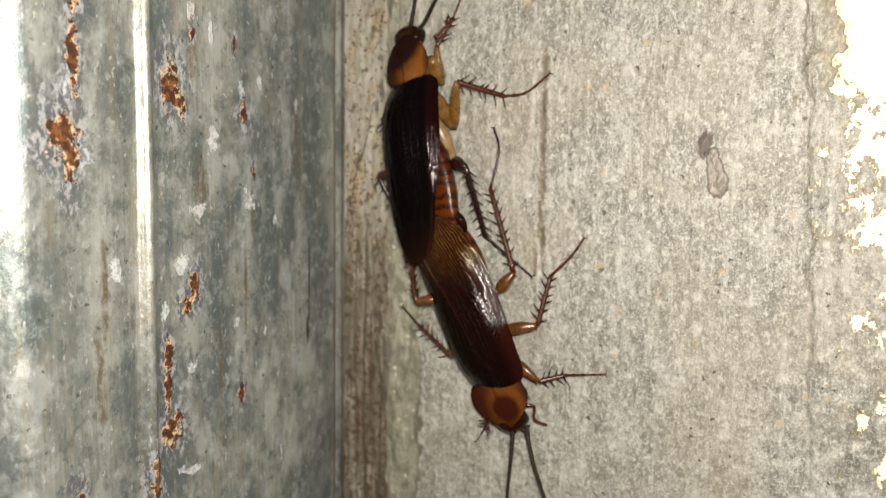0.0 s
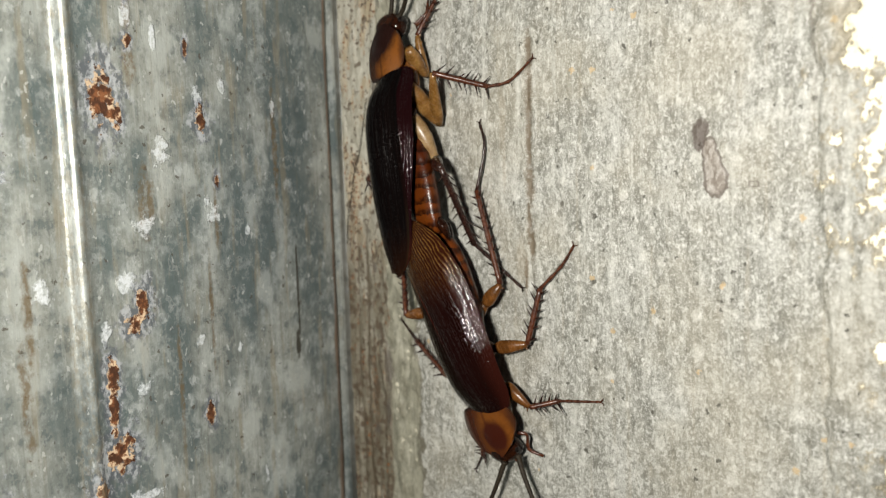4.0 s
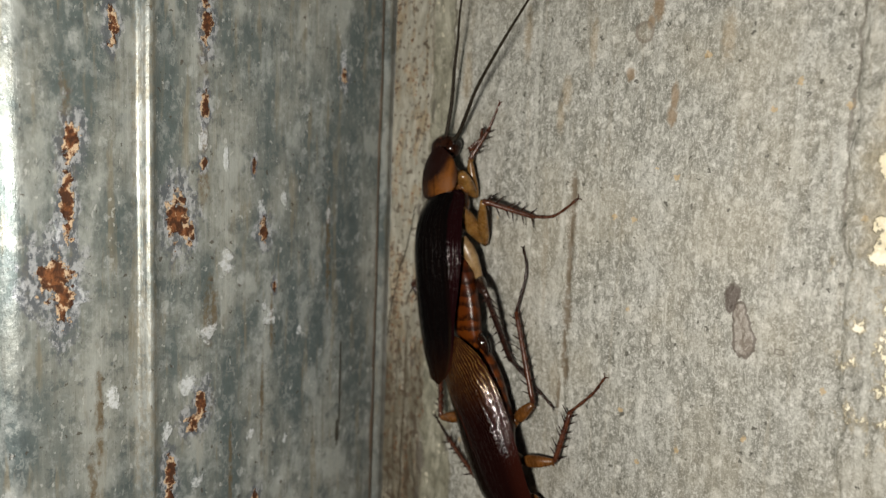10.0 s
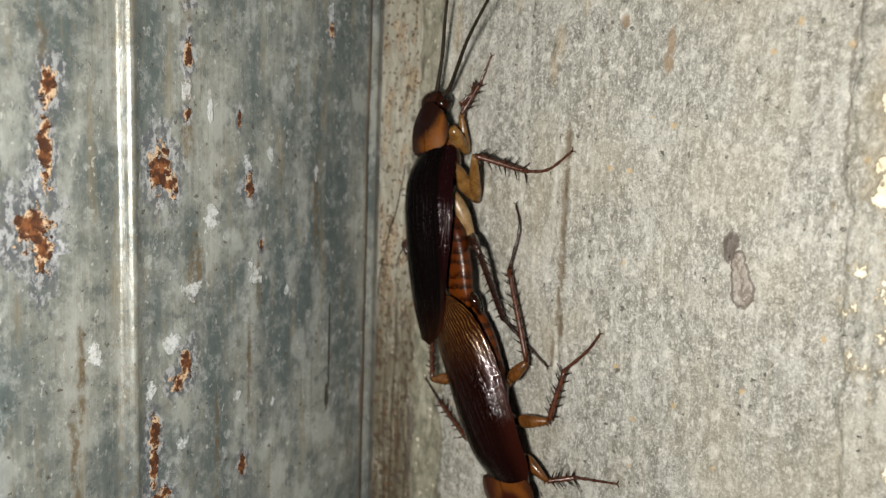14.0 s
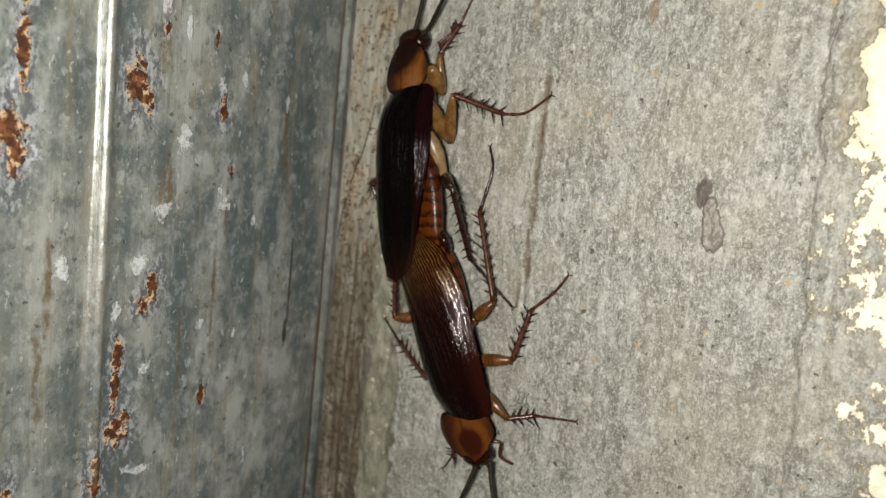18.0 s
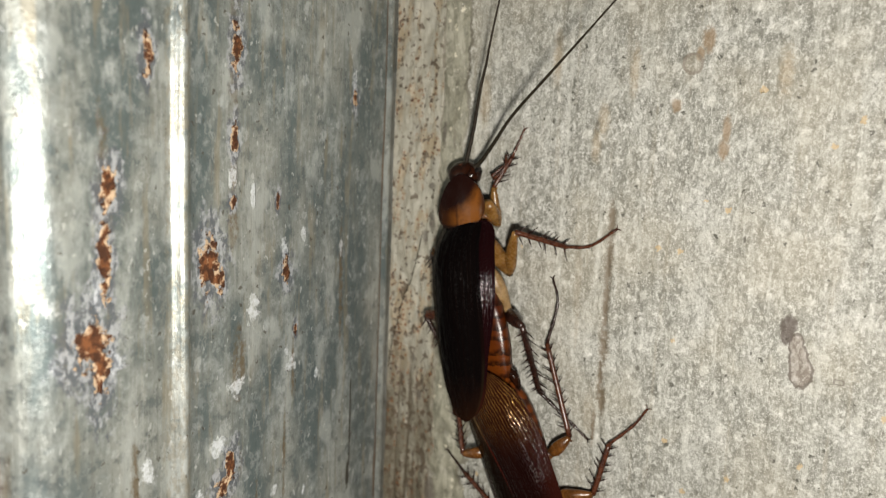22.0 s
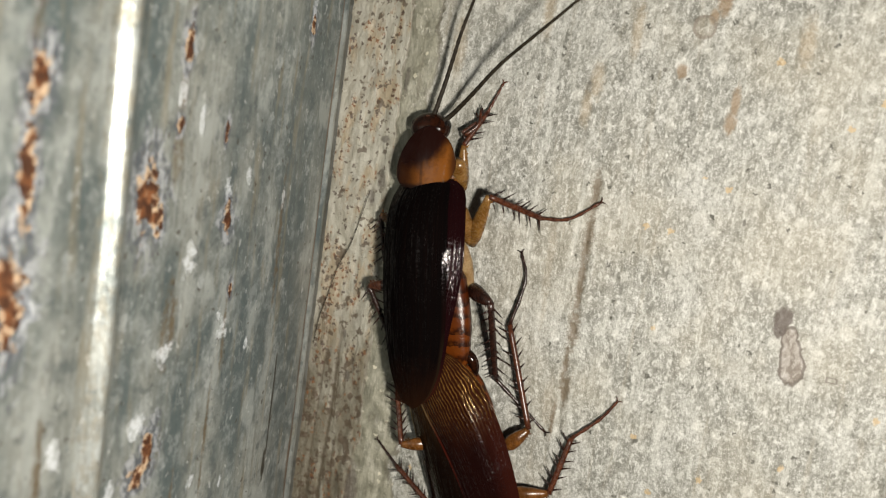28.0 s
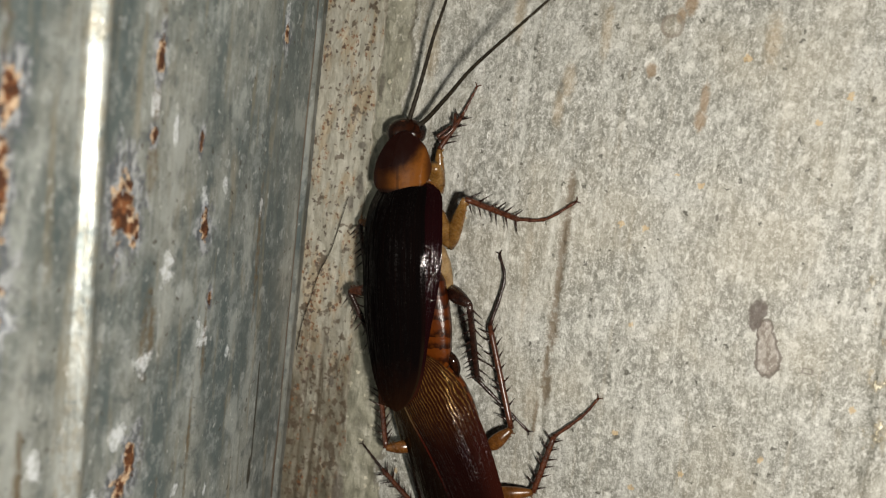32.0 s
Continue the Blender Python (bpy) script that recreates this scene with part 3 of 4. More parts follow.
def wing_case(name, base, tip, flank, tip_at, edge, gold_glint, gloss, pale):
    """u runs across the wing case from the outer margin, v from root to tip."""
    m, nt, b = material(name, 0.12)
    uv = nt.nodes.new("ShaderNodeTexCoord").outputs["UV"]
    s = across(nt, uv)
    p = place_mm(nt)
    stretch = vec(nt, "MULTIPLY", uv, (34.0, 1.6, 1.0))
    vein = grain(nt, stretch, 1.25, 4, 0.6, 0.6)
    n = grain(nt, p, 0.35, 4)
    col = blend(nt, step(nt, s[0], 0.05, 0.4), flank, base)
    col = blend(nt, step(nt, calc(nt, "MULTIPLY_ADD", n, 0.3, s[1]), tip_at, tip_at + 0.4), col, tip)
    col = blend(nt, step(nt, vein, 0.45, 0.7, 0.0, 0.45), col, blend(nt, 0.12, col, (0.03, 0.008, 0.004)))
    rib = calc(nt, "SINE", calc(nt, "ADD", calc(nt, "MULTIPLY", s[0], 128.0), calc(nt, "MULTIPLY", grain(nt, p, 0.3, 4), 16.0)))
    hind = step(nt, s[1], tip_at - 0.05, tip_at + 0.2)
    lines = calc(nt, "MULTIPLY", calc(nt, "MULTIPLY", step(nt, rib, 0.35, 0.98, 0.0, gold_glint), step(nt, grain(nt, p, 0.9, 3), 0.35, 0.6, 0.25, 1.0)), hind)
    # golden glints of the fine ribs also painted into the base colour
    col = blend(nt, lines, col, blend(nt, 0.55, tip, (0.22, 0.11, 0.022)))
    col = blend(nt, calc(nt, "MULTIPLY", step(nt, s[0], 0.95, 0.978, 0.0, edge), step(nt, s[1], 0.25, 0.5)), col, blend(nt, step(nt, s[1], 0.52, 0.66), (0.075, 0.011, 0.006), (0.20, 0.13, 0.06)))
    margin = calc(nt, "MULTIPLY", step(nt, s[0], 0.05, 0.015, 0.0, pale), calc(nt, "MULTIPLY", step(nt, s[1], 0.45, 0.55), step(nt, s[1], 0.9, 0.75)))
    col = blend(nt, margin, col, (0.22, 0.15, 0.065))
    put(nt, b.inputs["Base Color"], col)
    put(nt, b.inputs["Roughness"], step(nt, vein, 0.4, 0.6, 0.08, 0.13))
    worn = grain(nt, vec(nt, "MULTIPLY", uv, (46.0, 5.0, 1.0)), 1.0, 4, 0.7, 0.8)
    shine = calc(nt, "MULTIPLY", step(nt, worn, 0.49, 0.58, 0.04, 1.3), step(nt, grain(nt, p, 2.6, 2), 0.42, 0.60, 0.2, 1.3))
    put(nt, b.inputs["Specular IOR Level"], calc(nt, "MULTIPLY", shine, calc(nt, "MULTIPLY_ADD", lines, 1.0, gloss)))
    put(nt, b.inputs["Specular Tint"], blend(nt, hind, (1.0, 0.93, 0.95), (1.0, 0.62, 0.22)))
    h = calc(nt, "ADD", calc(nt, "MULTIPLY", vein, 1.3), calc(nt, "MULTIPLY", grain(nt, p, 1.3, 3), 1.5))
    h = calc(nt, "ADD", h, calc(nt, "MULTIPLY", grain(nt, p, 5.0, 2), 0.3))
    h = calc(nt, "ADD", h, calc(nt, "MULTIPLY", calc(nt, "MULTIPLY", rib, hind), 0.5))
    put(nt, b.inputs["Normal"], relief(nt, h, 1.0, 0.000042 if gloss > 0.2 else 0.000009))
    b.inputs["Subsurface Weight"].default_value = 0.0
    return m


def shield_skin(name, spot, tan, dark, fuzz, front, flank, fade):
    m, nt, b = material(name, 0.07)
    b.inputs["Specular IOR Level"].default_value = 0.16
    uv = nt.nodes.new("ShaderNodeTexCoord").outputs["UV"]
    p = place_mm(nt)
    cx, cy, rx, ry = spot
    d = vec(nt, "LENGTH", vec(nt, "MULTIPLY_ADD", uv, (1 / rx, 1 / ry, 0.0), (-cx / rx, -cy / ry, 0.0)))
    n = grain(nt, p, 0.55, 4, 0.6)
    d = calc(nt, "ADD", d, calc(nt, "MULTIPLY_ADD", n, 0.36, -0.18))
    col = blend(nt, step(nt, d, 1.0 + 0.28 * fuzz, 1.0 - 0.28 * fuzz), tan, dark)
    col = blend(nt, step(nt, d, fade, fade + 0.45, 0.0, 0.75), col, blend(nt, 0.65, tan, dark))
    col = blend(nt, step(nt, grain(nt, p, 1.3, 3), 0.45, 0.7, 0.0, 0.5), col, blend(nt, 0.5, col, dark))
    s = across(nt, uv)
    rim = calc(nt, "ABSOLUTE", s[0])
    col = blend(nt, step(nt, rim, 0.72, 0.97, 0.0, 0.9), col, (0.03, 0.011, 0.005))
    # one flank darkened in the colour, as if turned from the light
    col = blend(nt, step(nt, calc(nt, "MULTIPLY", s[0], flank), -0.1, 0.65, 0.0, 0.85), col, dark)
    col = blend(nt, step(nt, s[1], 0.09, 0.02), col, (0.012, 0.005, 0.003))
    col = blend(nt, step(nt, calc(nt, "MULTIPLY", s[0], flank), 0.97, 0.985, 0.0, 0.6), col, (0.12, 0.10, 0.07))
    mid = calc(nt, "ABSOLUTE", calc(nt, "ADD", s[0], 0.05))
    col = blend(nt, step(nt, mid, 0.08, 0.02, 0.0, 0.5), col, dark)
    col = blend(nt, step(nt, calc(nt, "MULTIPLY_ADD", n, 0.3, s[1]), front, front + 0.25, 0.0, 0.85), col, dark)
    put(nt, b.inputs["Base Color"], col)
    put(nt, b.inputs["Normal"], relief(nt, grain(nt, p, 1.2, 3), 0.2, 0.00006))
    return m


def ringed_belly():
    m, nt, b = material("ringed_abdomen", 0.28)
    uv = nt.nodes.new("ShaderNodeTexCoord").outputs["UV"]
    s = across(nt, uv)
    p = place_mm(nt)
    ph = calc(nt, "FRACT", calc(nt, "ADD", calc(nt, "MULTIPLY", s[1], 12.0), calc(nt, "MULTIPLY", grain(nt, p, 0.45, 3), 1.3)))
    col = blend(nt, step(nt, ph, 0.35, 0.8, 0.0, 0.9), blend(nt, step(nt, s[1], 0.45, 0.9), (0.05, 0.0095, 0.0018), (0.095, 0.022, 0.0028)), (0.012, 0.0026, 0.001))
    col = blend(nt, step(nt, grain(nt, p, 1.2, 3), 0.5, 0.7, 0.0, 0.5), col, (0.10, 0.028, 0.004))
    put(nt, b.inputs["Base Color"], col)
    b.inputs["Specular IOR Level"].default_value = 0.25
    put(nt, b.inputs["Normal"], relief(nt, ph, 0.4, 0.0003))
    return m


CEMENT, ZINC, EARTH = cement(), zinc(), earth()
DARK_WING = wing_case("blackish_wing", (0.0025, 0.0018, 0.0018), (0.012, 0.0045, 0.0025), (0.0025, 0.0018, 0.0018), 0.8, 0.03, 0.06, 0.08, 0.0)
PLUM_WING = wing_case("plum_wing", (0.0065, 0.0018, 0.0023), (0.024, 0.0065, 0.0035), (0.008, 0.002, 0.0025), 0.75, 0.0, 0.06, 0.26, 0.0)
RED_WING = wing_case("red_brown_wing", (0.007, 0.002, 0.0017), (0.021, 0.006, 0.003), (0.020, 0.0045, 0.003), 0.52, 0.7, 0.75, 0.30, 0.0)
OLIVE_WING = wing_case("olive_brown_wing", (0.006, 0.003, 0.002), (0.022, 0.011, 0.005), (0.005, 0.003, 0.0022), 0.5, 0.2, 0.25, 0.09, 0.8)
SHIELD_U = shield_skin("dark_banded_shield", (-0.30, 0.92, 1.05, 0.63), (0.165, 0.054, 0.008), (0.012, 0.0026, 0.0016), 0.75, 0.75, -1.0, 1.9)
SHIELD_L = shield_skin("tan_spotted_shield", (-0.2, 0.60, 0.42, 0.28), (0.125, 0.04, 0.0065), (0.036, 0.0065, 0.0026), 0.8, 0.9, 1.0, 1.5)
BELLY = ringed_belly()
HEAD = chitin("brown_head", (0.008, 0.003, 0.0018), (0.024, 0.007, 0.003), 0.06, 0.8)
HEAD.node_tree.nodes["Principled BSDF"].inputs["Specular IOR Level"].default_value = 0.25
EYE = chitin("black_eye", (0.006, 0.005, 0.005), (0.012, 0.009, 0.008), 0.06, 1.0)
TAN_LEG = chitin("tan_leg", (0.12, 0.055, 0.013), (0.22, 0.115, 0.034), 0.22, 0.7, soft=0.1)
CREAM_LEG = chitin("cream_leg", (0.17, 0.10, 0.042), (0.27, 0.18, 0.09), 0.25, 0.7, soft=0.1)
AMBER_LEG = chitin("amber_leg", (0.07, 0.026, 0.006), (0.16, 0.062, 0.015), 0.2, 0.7)
DARK_LEG = chitin("dark_brown_leg", (0.012, 0.005, 0.004), (0.03, 0.011, 0.007), 0.24, 1.2)
RUSSET_LEG = chitin("russet_leg", (0.035, 0.010, 0.005), (0.085, 0.026, 0.011), 0.22, 1.2)
FEELER = chitin("grey_brown_feeler", (0.012, 0.009, 0.006), (0.030, 0.023, 0.015), 0.5, 2.0)
FEELER.node_tree.nodes["Principled BSDF"].inputs["Specular IOR Level"].default_value = 0.15


# ---- mesh helpers; millimetres, heights counted from Z0 ----
def world_mm(p):
    return Vector((p[0] * 0.001, p[1] * 0.001, Z0 + p[2] * 0.001))


def part(name, mesh, mat, parent=None, label=""):
    """Links (verts, faces, uvs) as one mesh object; its verts count from the parent's origin."""
    verts, faces, uvs = mesh
    me = bpy.data.meshes.new(name)
    me.from_pydata(verts, [], faces)
    if uvs:
        layer = me.uv_layers.new(name="UVMap")
        for loop in me.loops:
            layer.data[loop.index].uv = uvs[loop.vertex_index]
    me.materials.append(mat)
    me.shade_smooth()
    ob = new(name, me)
    if parent:
        ob.parent = parent
    if label:
        tagged(ob, label)
    return ob


def joined(*meshes):
    verts, faces = [], []
    for v, f, _ in meshes:
        k = len(verts)
        verts += v
        faces += [tuple(i + k for i in q) for q in f]
    return verts, faces, None


def glide(points, n):
    """A smooth line of n points through some points."""
    pts = [Vector(p) for p in points]
    if len(pts) == 2:
        return [pts[0].lerp(pts[1], i / (n - 1)) for i in range(n)]
    ext = [pts[0] * 2 - pts[1]] + pts + [pts[-1] * 2 - pts[-2]]
    out = []
    for i in range(n):
        s = i / (n - 1) * (len(pts) - 1)
        k = min(int(s), len(pts) - 2)
        u = s - k
        a, b, c, d = ext[k:k + 4]
        out.append(0.5 * ((2 * b) + (c - a) * u + (2 * a - 5 * b + 4 * c - d) * u * u + (3 * b - a - 3 * c + d) * u ** 3))
    return out


def tube(points, radii, sides=10, flat=1.0, up=(0, -1, 0), origin=(0, 0, 0)):
    """A closed tube; flat squeezes it along up. Points and radii in millimetres, from the origin."""
    pts = [Vector(p) - Vector(origin) for p in points]
    verts, faces = [], []
    n = len(pts)
    for i, p in enumerate(pts):
        t = (pts[min(i + 1, n - 1)] - pts[max(i - 1, 0)]).normalized()
        u = Vector(up) - t * t.dot(Vector(up))
        if u.length < 0.05:
            u = Vector((1, 0, 0)) - t * t.x
        u.normalize()
        w = t.cross(u)
        for j in range(sides):
            a = 2 * math.pi * j / sides
            verts.append((p + (w * math.cos(a) + u * math.sin(a) * flat) * radii[i]) * 0.001)
    for i in range(n - 1):
        for j in range(sides):
            k = (j + 1) % sides
            faces.append((i * sides + j, i * sides + k, (i + 1) * sides + k, (i + 1) * sides + j))
    faces.append(tuple(range(sides))[::-1])
    faces.append(tuple(range((n - 1) * sides, n * sides)))
    return verts, faces, None


def bulb(radii, n):
    """Radii along a limb, read off some even stations."""
    return [float(np.interp(i / (n - 1) * (len(radii) - 1), range(len(radii)), radii)) for i in range(n)]


def plate(rows, cols, top, thick):
    """A thin curved plate from top(u, v) in mm, closed underneath. u and v run from 0 to 1."""
    verts, uvs, faces = [], [], []
    for layer in (0, 1):
        for i in range(rows):
            for j in range(cols):
                p, uv = top(j / (cols - 1), i / (rows - 1))
                verts.append(p - Vector((0, 0, thick * layer)))
                uvs.append(uv)
    off = rows * cols
    for i in range(rows - 1):
        for j in range(cols - 1):
            a, b, c, d = i * cols + j, i * cols + j + 1, (i + 1) * cols + j + 1, (i + 1) * cols + j
            faces += [(a, d, c, b), (off + a, off + b, off + c, off + d)]
    ring = [j for j in range(cols)] + [i * cols + cols - 1 for i in range(1, rows)] + [(rows - 1) * cols + j for j in range(cols - 2, -1, -1)] + [i * cols for i in range(rows - 2, 0, -1)]
    rim = len(verts)
    for a in ring:
        verts += [verts[a].copy(), verts[off + a].copy()]
        uvs += [uvs[a], uvs[off + a]]
    for k in range(len(ring)):
        m = (k + 1) % len(ring)
        faces.append((rim + 2 * k, rim + 2 * m, rim + 2 * m + 1, rim + 2 * k + 1))
    return verts, faces, uvs


def ball(centre, radii, rings=10, sides=16):
    verts, faces = [], []
    for i in range(rings + 1):
        a = math.pi * i / rings
        r = max(math.sin(a), 0.02)
        for j in range(sides):
            b = 2 * math.pi * j / sides
            verts.append(Vector((centre[0] + radii[0] * r * math.cos(b), centre[1] + radii[1] * math.cos(a), centre[2] + radii[2] * r * math.sin(b))))
    for i in range(rings):
        for j in range(sides):
            k = (j + 1) % sides
            faces.append((i * sides + j, i * sides + k, (i + 1) * sides + k, (i + 1) * sides + j))
    faces += [tuple(range(sides))[::-1], tuple(range(rings * sides, (rings + 1) * sides))]
    return verts, faces, None


# ---- the corner ----
def frange(a, b, d):
    return [a + d * i for i in range(int(round((b - a) / d)) + 1)]


def cement_wall():
    """A cement wall 120 mm thick whose face is y = 0, finely uneven near the corner."""
    xs = [-60, -30, -12] + frange(-6, 104, 0.45) + [110, 130, 200, 400, 800, 1500]
    zs = [-500, -300, -150, -90] + frange(-70, 56, 0.45) + [70, 120, 300, 800, 1500]
    nx, nz = len(xs), len(zs)
    verts = []
    for z in zs:
        for x in xs:
            fine = -6 <= x <= 104 and -70 <= z <= 56
            y = 0.0
            if fine:
                q = Vector((x, 0, z))
                y -= 0.24 * noise.noise(Vector((x * 0.75, 0, z * 0.42))) + 0.13 * noise.noise(q * 1.3)
                y -= 0.25 * noise.noise(q * 0.09)
                # mortar run beside the painted strip, then the strip a little back
                e = x + 3.5 * noise.noise(Vector((3, x * 0.1, z * 0.11))) + 1.2 * noise.noise(q * 0.5)
                y -= 0.55 * max(0.0, 1 - abs(e - 8.0) / 3.2)
                if x < 5.0:
                    y += 0.25 * min(1.0, (5.0 - x) / 1.5)
                for gx, gw, gs in GROOVES:
                    wx = gx + 0.3 * math.sin(z * 0.11 + gs * 4)
                    if z < -8:
                        y += 0.45 * gs * max(0.0, 1 - abs(x - wx) / 0.6) * min(1.0, (-8 - z) / 12)
                # the long hairline
                cx = 38.4 + 0.7 * noise.noise(Vector((9, 0, z * 0.16)))
                if -22 < z < 19:
                    y += 0.3 * max(0.0, 1 - abs(x - cx) / 0.6)
                # outer plaster coat
                ed = x - 80.2 + max(0.0, z) * 0.0 - max(0.0, 18 - z) * 0.06 + 1.5 * noise.noise(Vector((5, 0, z * 0.2)))
                y -= 0.7 * min(1.0, max(0.0, ed / 0.6)) - 0.35 * max(0.0, 1 - abs(ed) / 0.7)
                if ed > 0:
                    y -= 0.45 * noise.noise(q * 0.35)
            verts.append(world_mm((x, y, z)))
    faces = [(i * nx + j, i * nx + j + 1, (i + 1) * nx + j + 1, (i + 1) * nx + j) for i in range(nz - 1) for j in range(nx - 1)]
    k = len(verts)
    x0, x1, z0, z1 = xs[0], xs[-1], zs[0], zs[-1]
    verts += [world_mm((x, 120, z)) for x, z in ((x0, z0), (x1, z0), (x1, z1), (x0, z1))]
    a, b, c, d = 0, nx - 1, nz * nx - 1, (nz - 1) * nx
    faces += [(k + 3, k + 2, k + 1, k)]
    faces += [tuple(range(nx))[::-1] + (k, k + 1), tuple((nz - 1) * nx + j for j in range(nx)) + (k + 2, k + 3)]
    faces += [tuple(i * nx for i in range(nz)) + (k + 3, k), tuple(i * nx + nx - 1 for i in range(nz))[::-1] + (k + 1, k + 2)]
    wall = part("wall_north", (verts, faces, None), CEMENT)
    tagged(wall, "rough grey cement wall with stains, cream paint strip and chipped white lime", "wall", kind="structure")


def zinc_sheet():
    """A profiled zinc sheet 0.6 mm thick at right angles to the cement."""
    base = [(0.3, -4.2), (-1.5, -4.1), (-1.8, -4.05), (-2.3, -4.5), (-2.9, -4.45), (-3.4, -3.75), (-4.0, -3.6), (-6.0, -3.3), (-13, -2.4), (-20, -1.6), (-30, -0.8), (-45, 0.15), (-49.5, 0.3), (-51.6, 0.45), (-52.4, 0.9), (-52.9, 1.22), (-53.3, 1.15), (-53.8, 0.65),
            (-54.3, 0.0), (-54.7, -0.25), (-55.2, -0.25), (-56.2, -0.05), (-58, 0.25), (-62, 0.6), (-68.0, 0.9), (-70.0, 1.1), (-71.2, 1.1), (-72.0, 0.95), (-72.8, 0.65), (-73.6, 0.22), (-74.4, -0.28), (-75.2, -0.85), (-75.8, -1.32), (-76.0, -1.6), (-76.2, -2.9), (-76.6, -3.1), (-82, -3.2), (-100, -3.8), (-128, -3.2), (-130, -1.0), (-133, 1.5)]
    prof = []
    for (y0, x0), (y1, x1) in zip(base, base[1:]):
        n = max(1, int(abs(y1 - y0) / 1.0))
        prof += [(y0 + (y1 - y0) * i / n, x0 + (x1 - x0) * i / n) for i in range(n)]
    prof += [(-133, 1.5), (-140, 1.7), (-300, 1.5), (-700, 0.0)]
    zs = [-497, -250, -120] + frange(-80, 62, 1.5) + [90, 200, 600, 1400]
    n = len(prof)
    verts = []
    for side in (0, 1):
        for z in zs:
            for y, x in prof:
                dent = 0.35 * noise.noise(Vector((0.0, y * 0.045, z * 0.03))) + 0.05 * noise.noise(Vector((4.0, y * 0.3, z * 0.12)))
                edge = 0.25 * noise.noise(Vector((7, 0, z * 0.05))) if y < -1.6 and y > -4.2 else 0.0
                verts.append(world_mm((x + dent * (1 if y > -130 else 0) - 0.6 * side, y + edge, z)))
    off = n * len(zs)
    faces = []
    for i in range(len(zs) - 1):
        for j in range(n - 1):
            a, b, c, d = i * n + j, i * n + j + 1, (i + 1) * n + j + 1, (i + 1) * n + j
            faces += [(a, d, c, b), (off + a, off + b, off + c, off + d)]
        for j in (0, n - 1):
            faces.append((i * n + j, (i + 1) * n + j, off + (i + 1) * n + j, off + i * n + j))
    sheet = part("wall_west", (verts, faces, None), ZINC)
    tagged(sheet, "weathered galvanised sheet wall with ribs, rust spots and white salts", "metal sheet wall", kind="structure")


def ground():
    verts = [Vector((x, y, z)) for z in (0.0, -0.2) for x, y in ((-25, -25), (25, -25), (25, 25), (-25, 25))]
    ob = part("ground", (verts, [(0, 1, 2, 3), (7, 6, 5, 4), (0, 4, 5, 1), (1, 5, 6, 2), (2, 6, 7, 3), (3, 7, 4, 0)], None), EARTH)
    tagged(ob, "bare packed brown earth at the foot of the walls", "ground", kind="structure")


# ---- cockroaches ----
UPPER = dict(
    left=[(12.9, -4.9), (11.6, -5.6), (9.7, -6.2), (1, -6.35), (-4, -6.1), (-9.3, -5.5), (-14.4, -4.5), (-16.6, -3.8), (-18.4, -2.8), (-19.6, -1.6), (-20.3, -0.1)],
    seam=[(12.9, 3.9), (6.6, 5.0), (-2.4, 5.4), (-8.9, 5.25), (-14.0, 4.5), (-16.6, 3.6), (-18.4, 2.6), (-19.6, 1.4), (-20.3, 0.3)],
    right=[(13.2, 4.6), (12, 6.0), (8.3, 7.0), (2.7, 7.35), (-2.3, 6.9), (-9.1, 5.7), (-13.4, 5.0), (-16, 4.3), (-18, 3.2), (-19.4, 1.7), (-19.9, 0.6)],
    ridge=[(-21, 9.0), (-14, 10.3), (-8, 11.1), (-1, 11.4), (5, 11.1), (9, 9.8), (12, 7.6), (13.4, 6.6)], middle=0.0, roll=0.30, round=0.061, fold=(1, 5.2, 0.3),
    shield_left=[(12.7, -4.2), (13.2, -5.0), (14.2, -5.5), (15.5, -5.3), (17.0, -4.75), (18.5, -3.8), (19.6, -2.9), (20.5, -1.7), (20.9, -0.8)],
    shield_right=[(12.7, 2.9), (13.4, 3.8), (14.4, 4.3), (15.6, 4.45), (16.6, 4.25), (17.7, 3.85), (19.1, 3.0), (20.2, 1.6), (20.9, 0.4)],
    shield_top=7.3, shield_roll=0.16, shield_round=0.042, shield_slant=0.10, head=(-1.0, 20.7, 3.6), thorax=(0.6, 11.0, 4.0), belly_top=6.3, belly_roll=0.16)
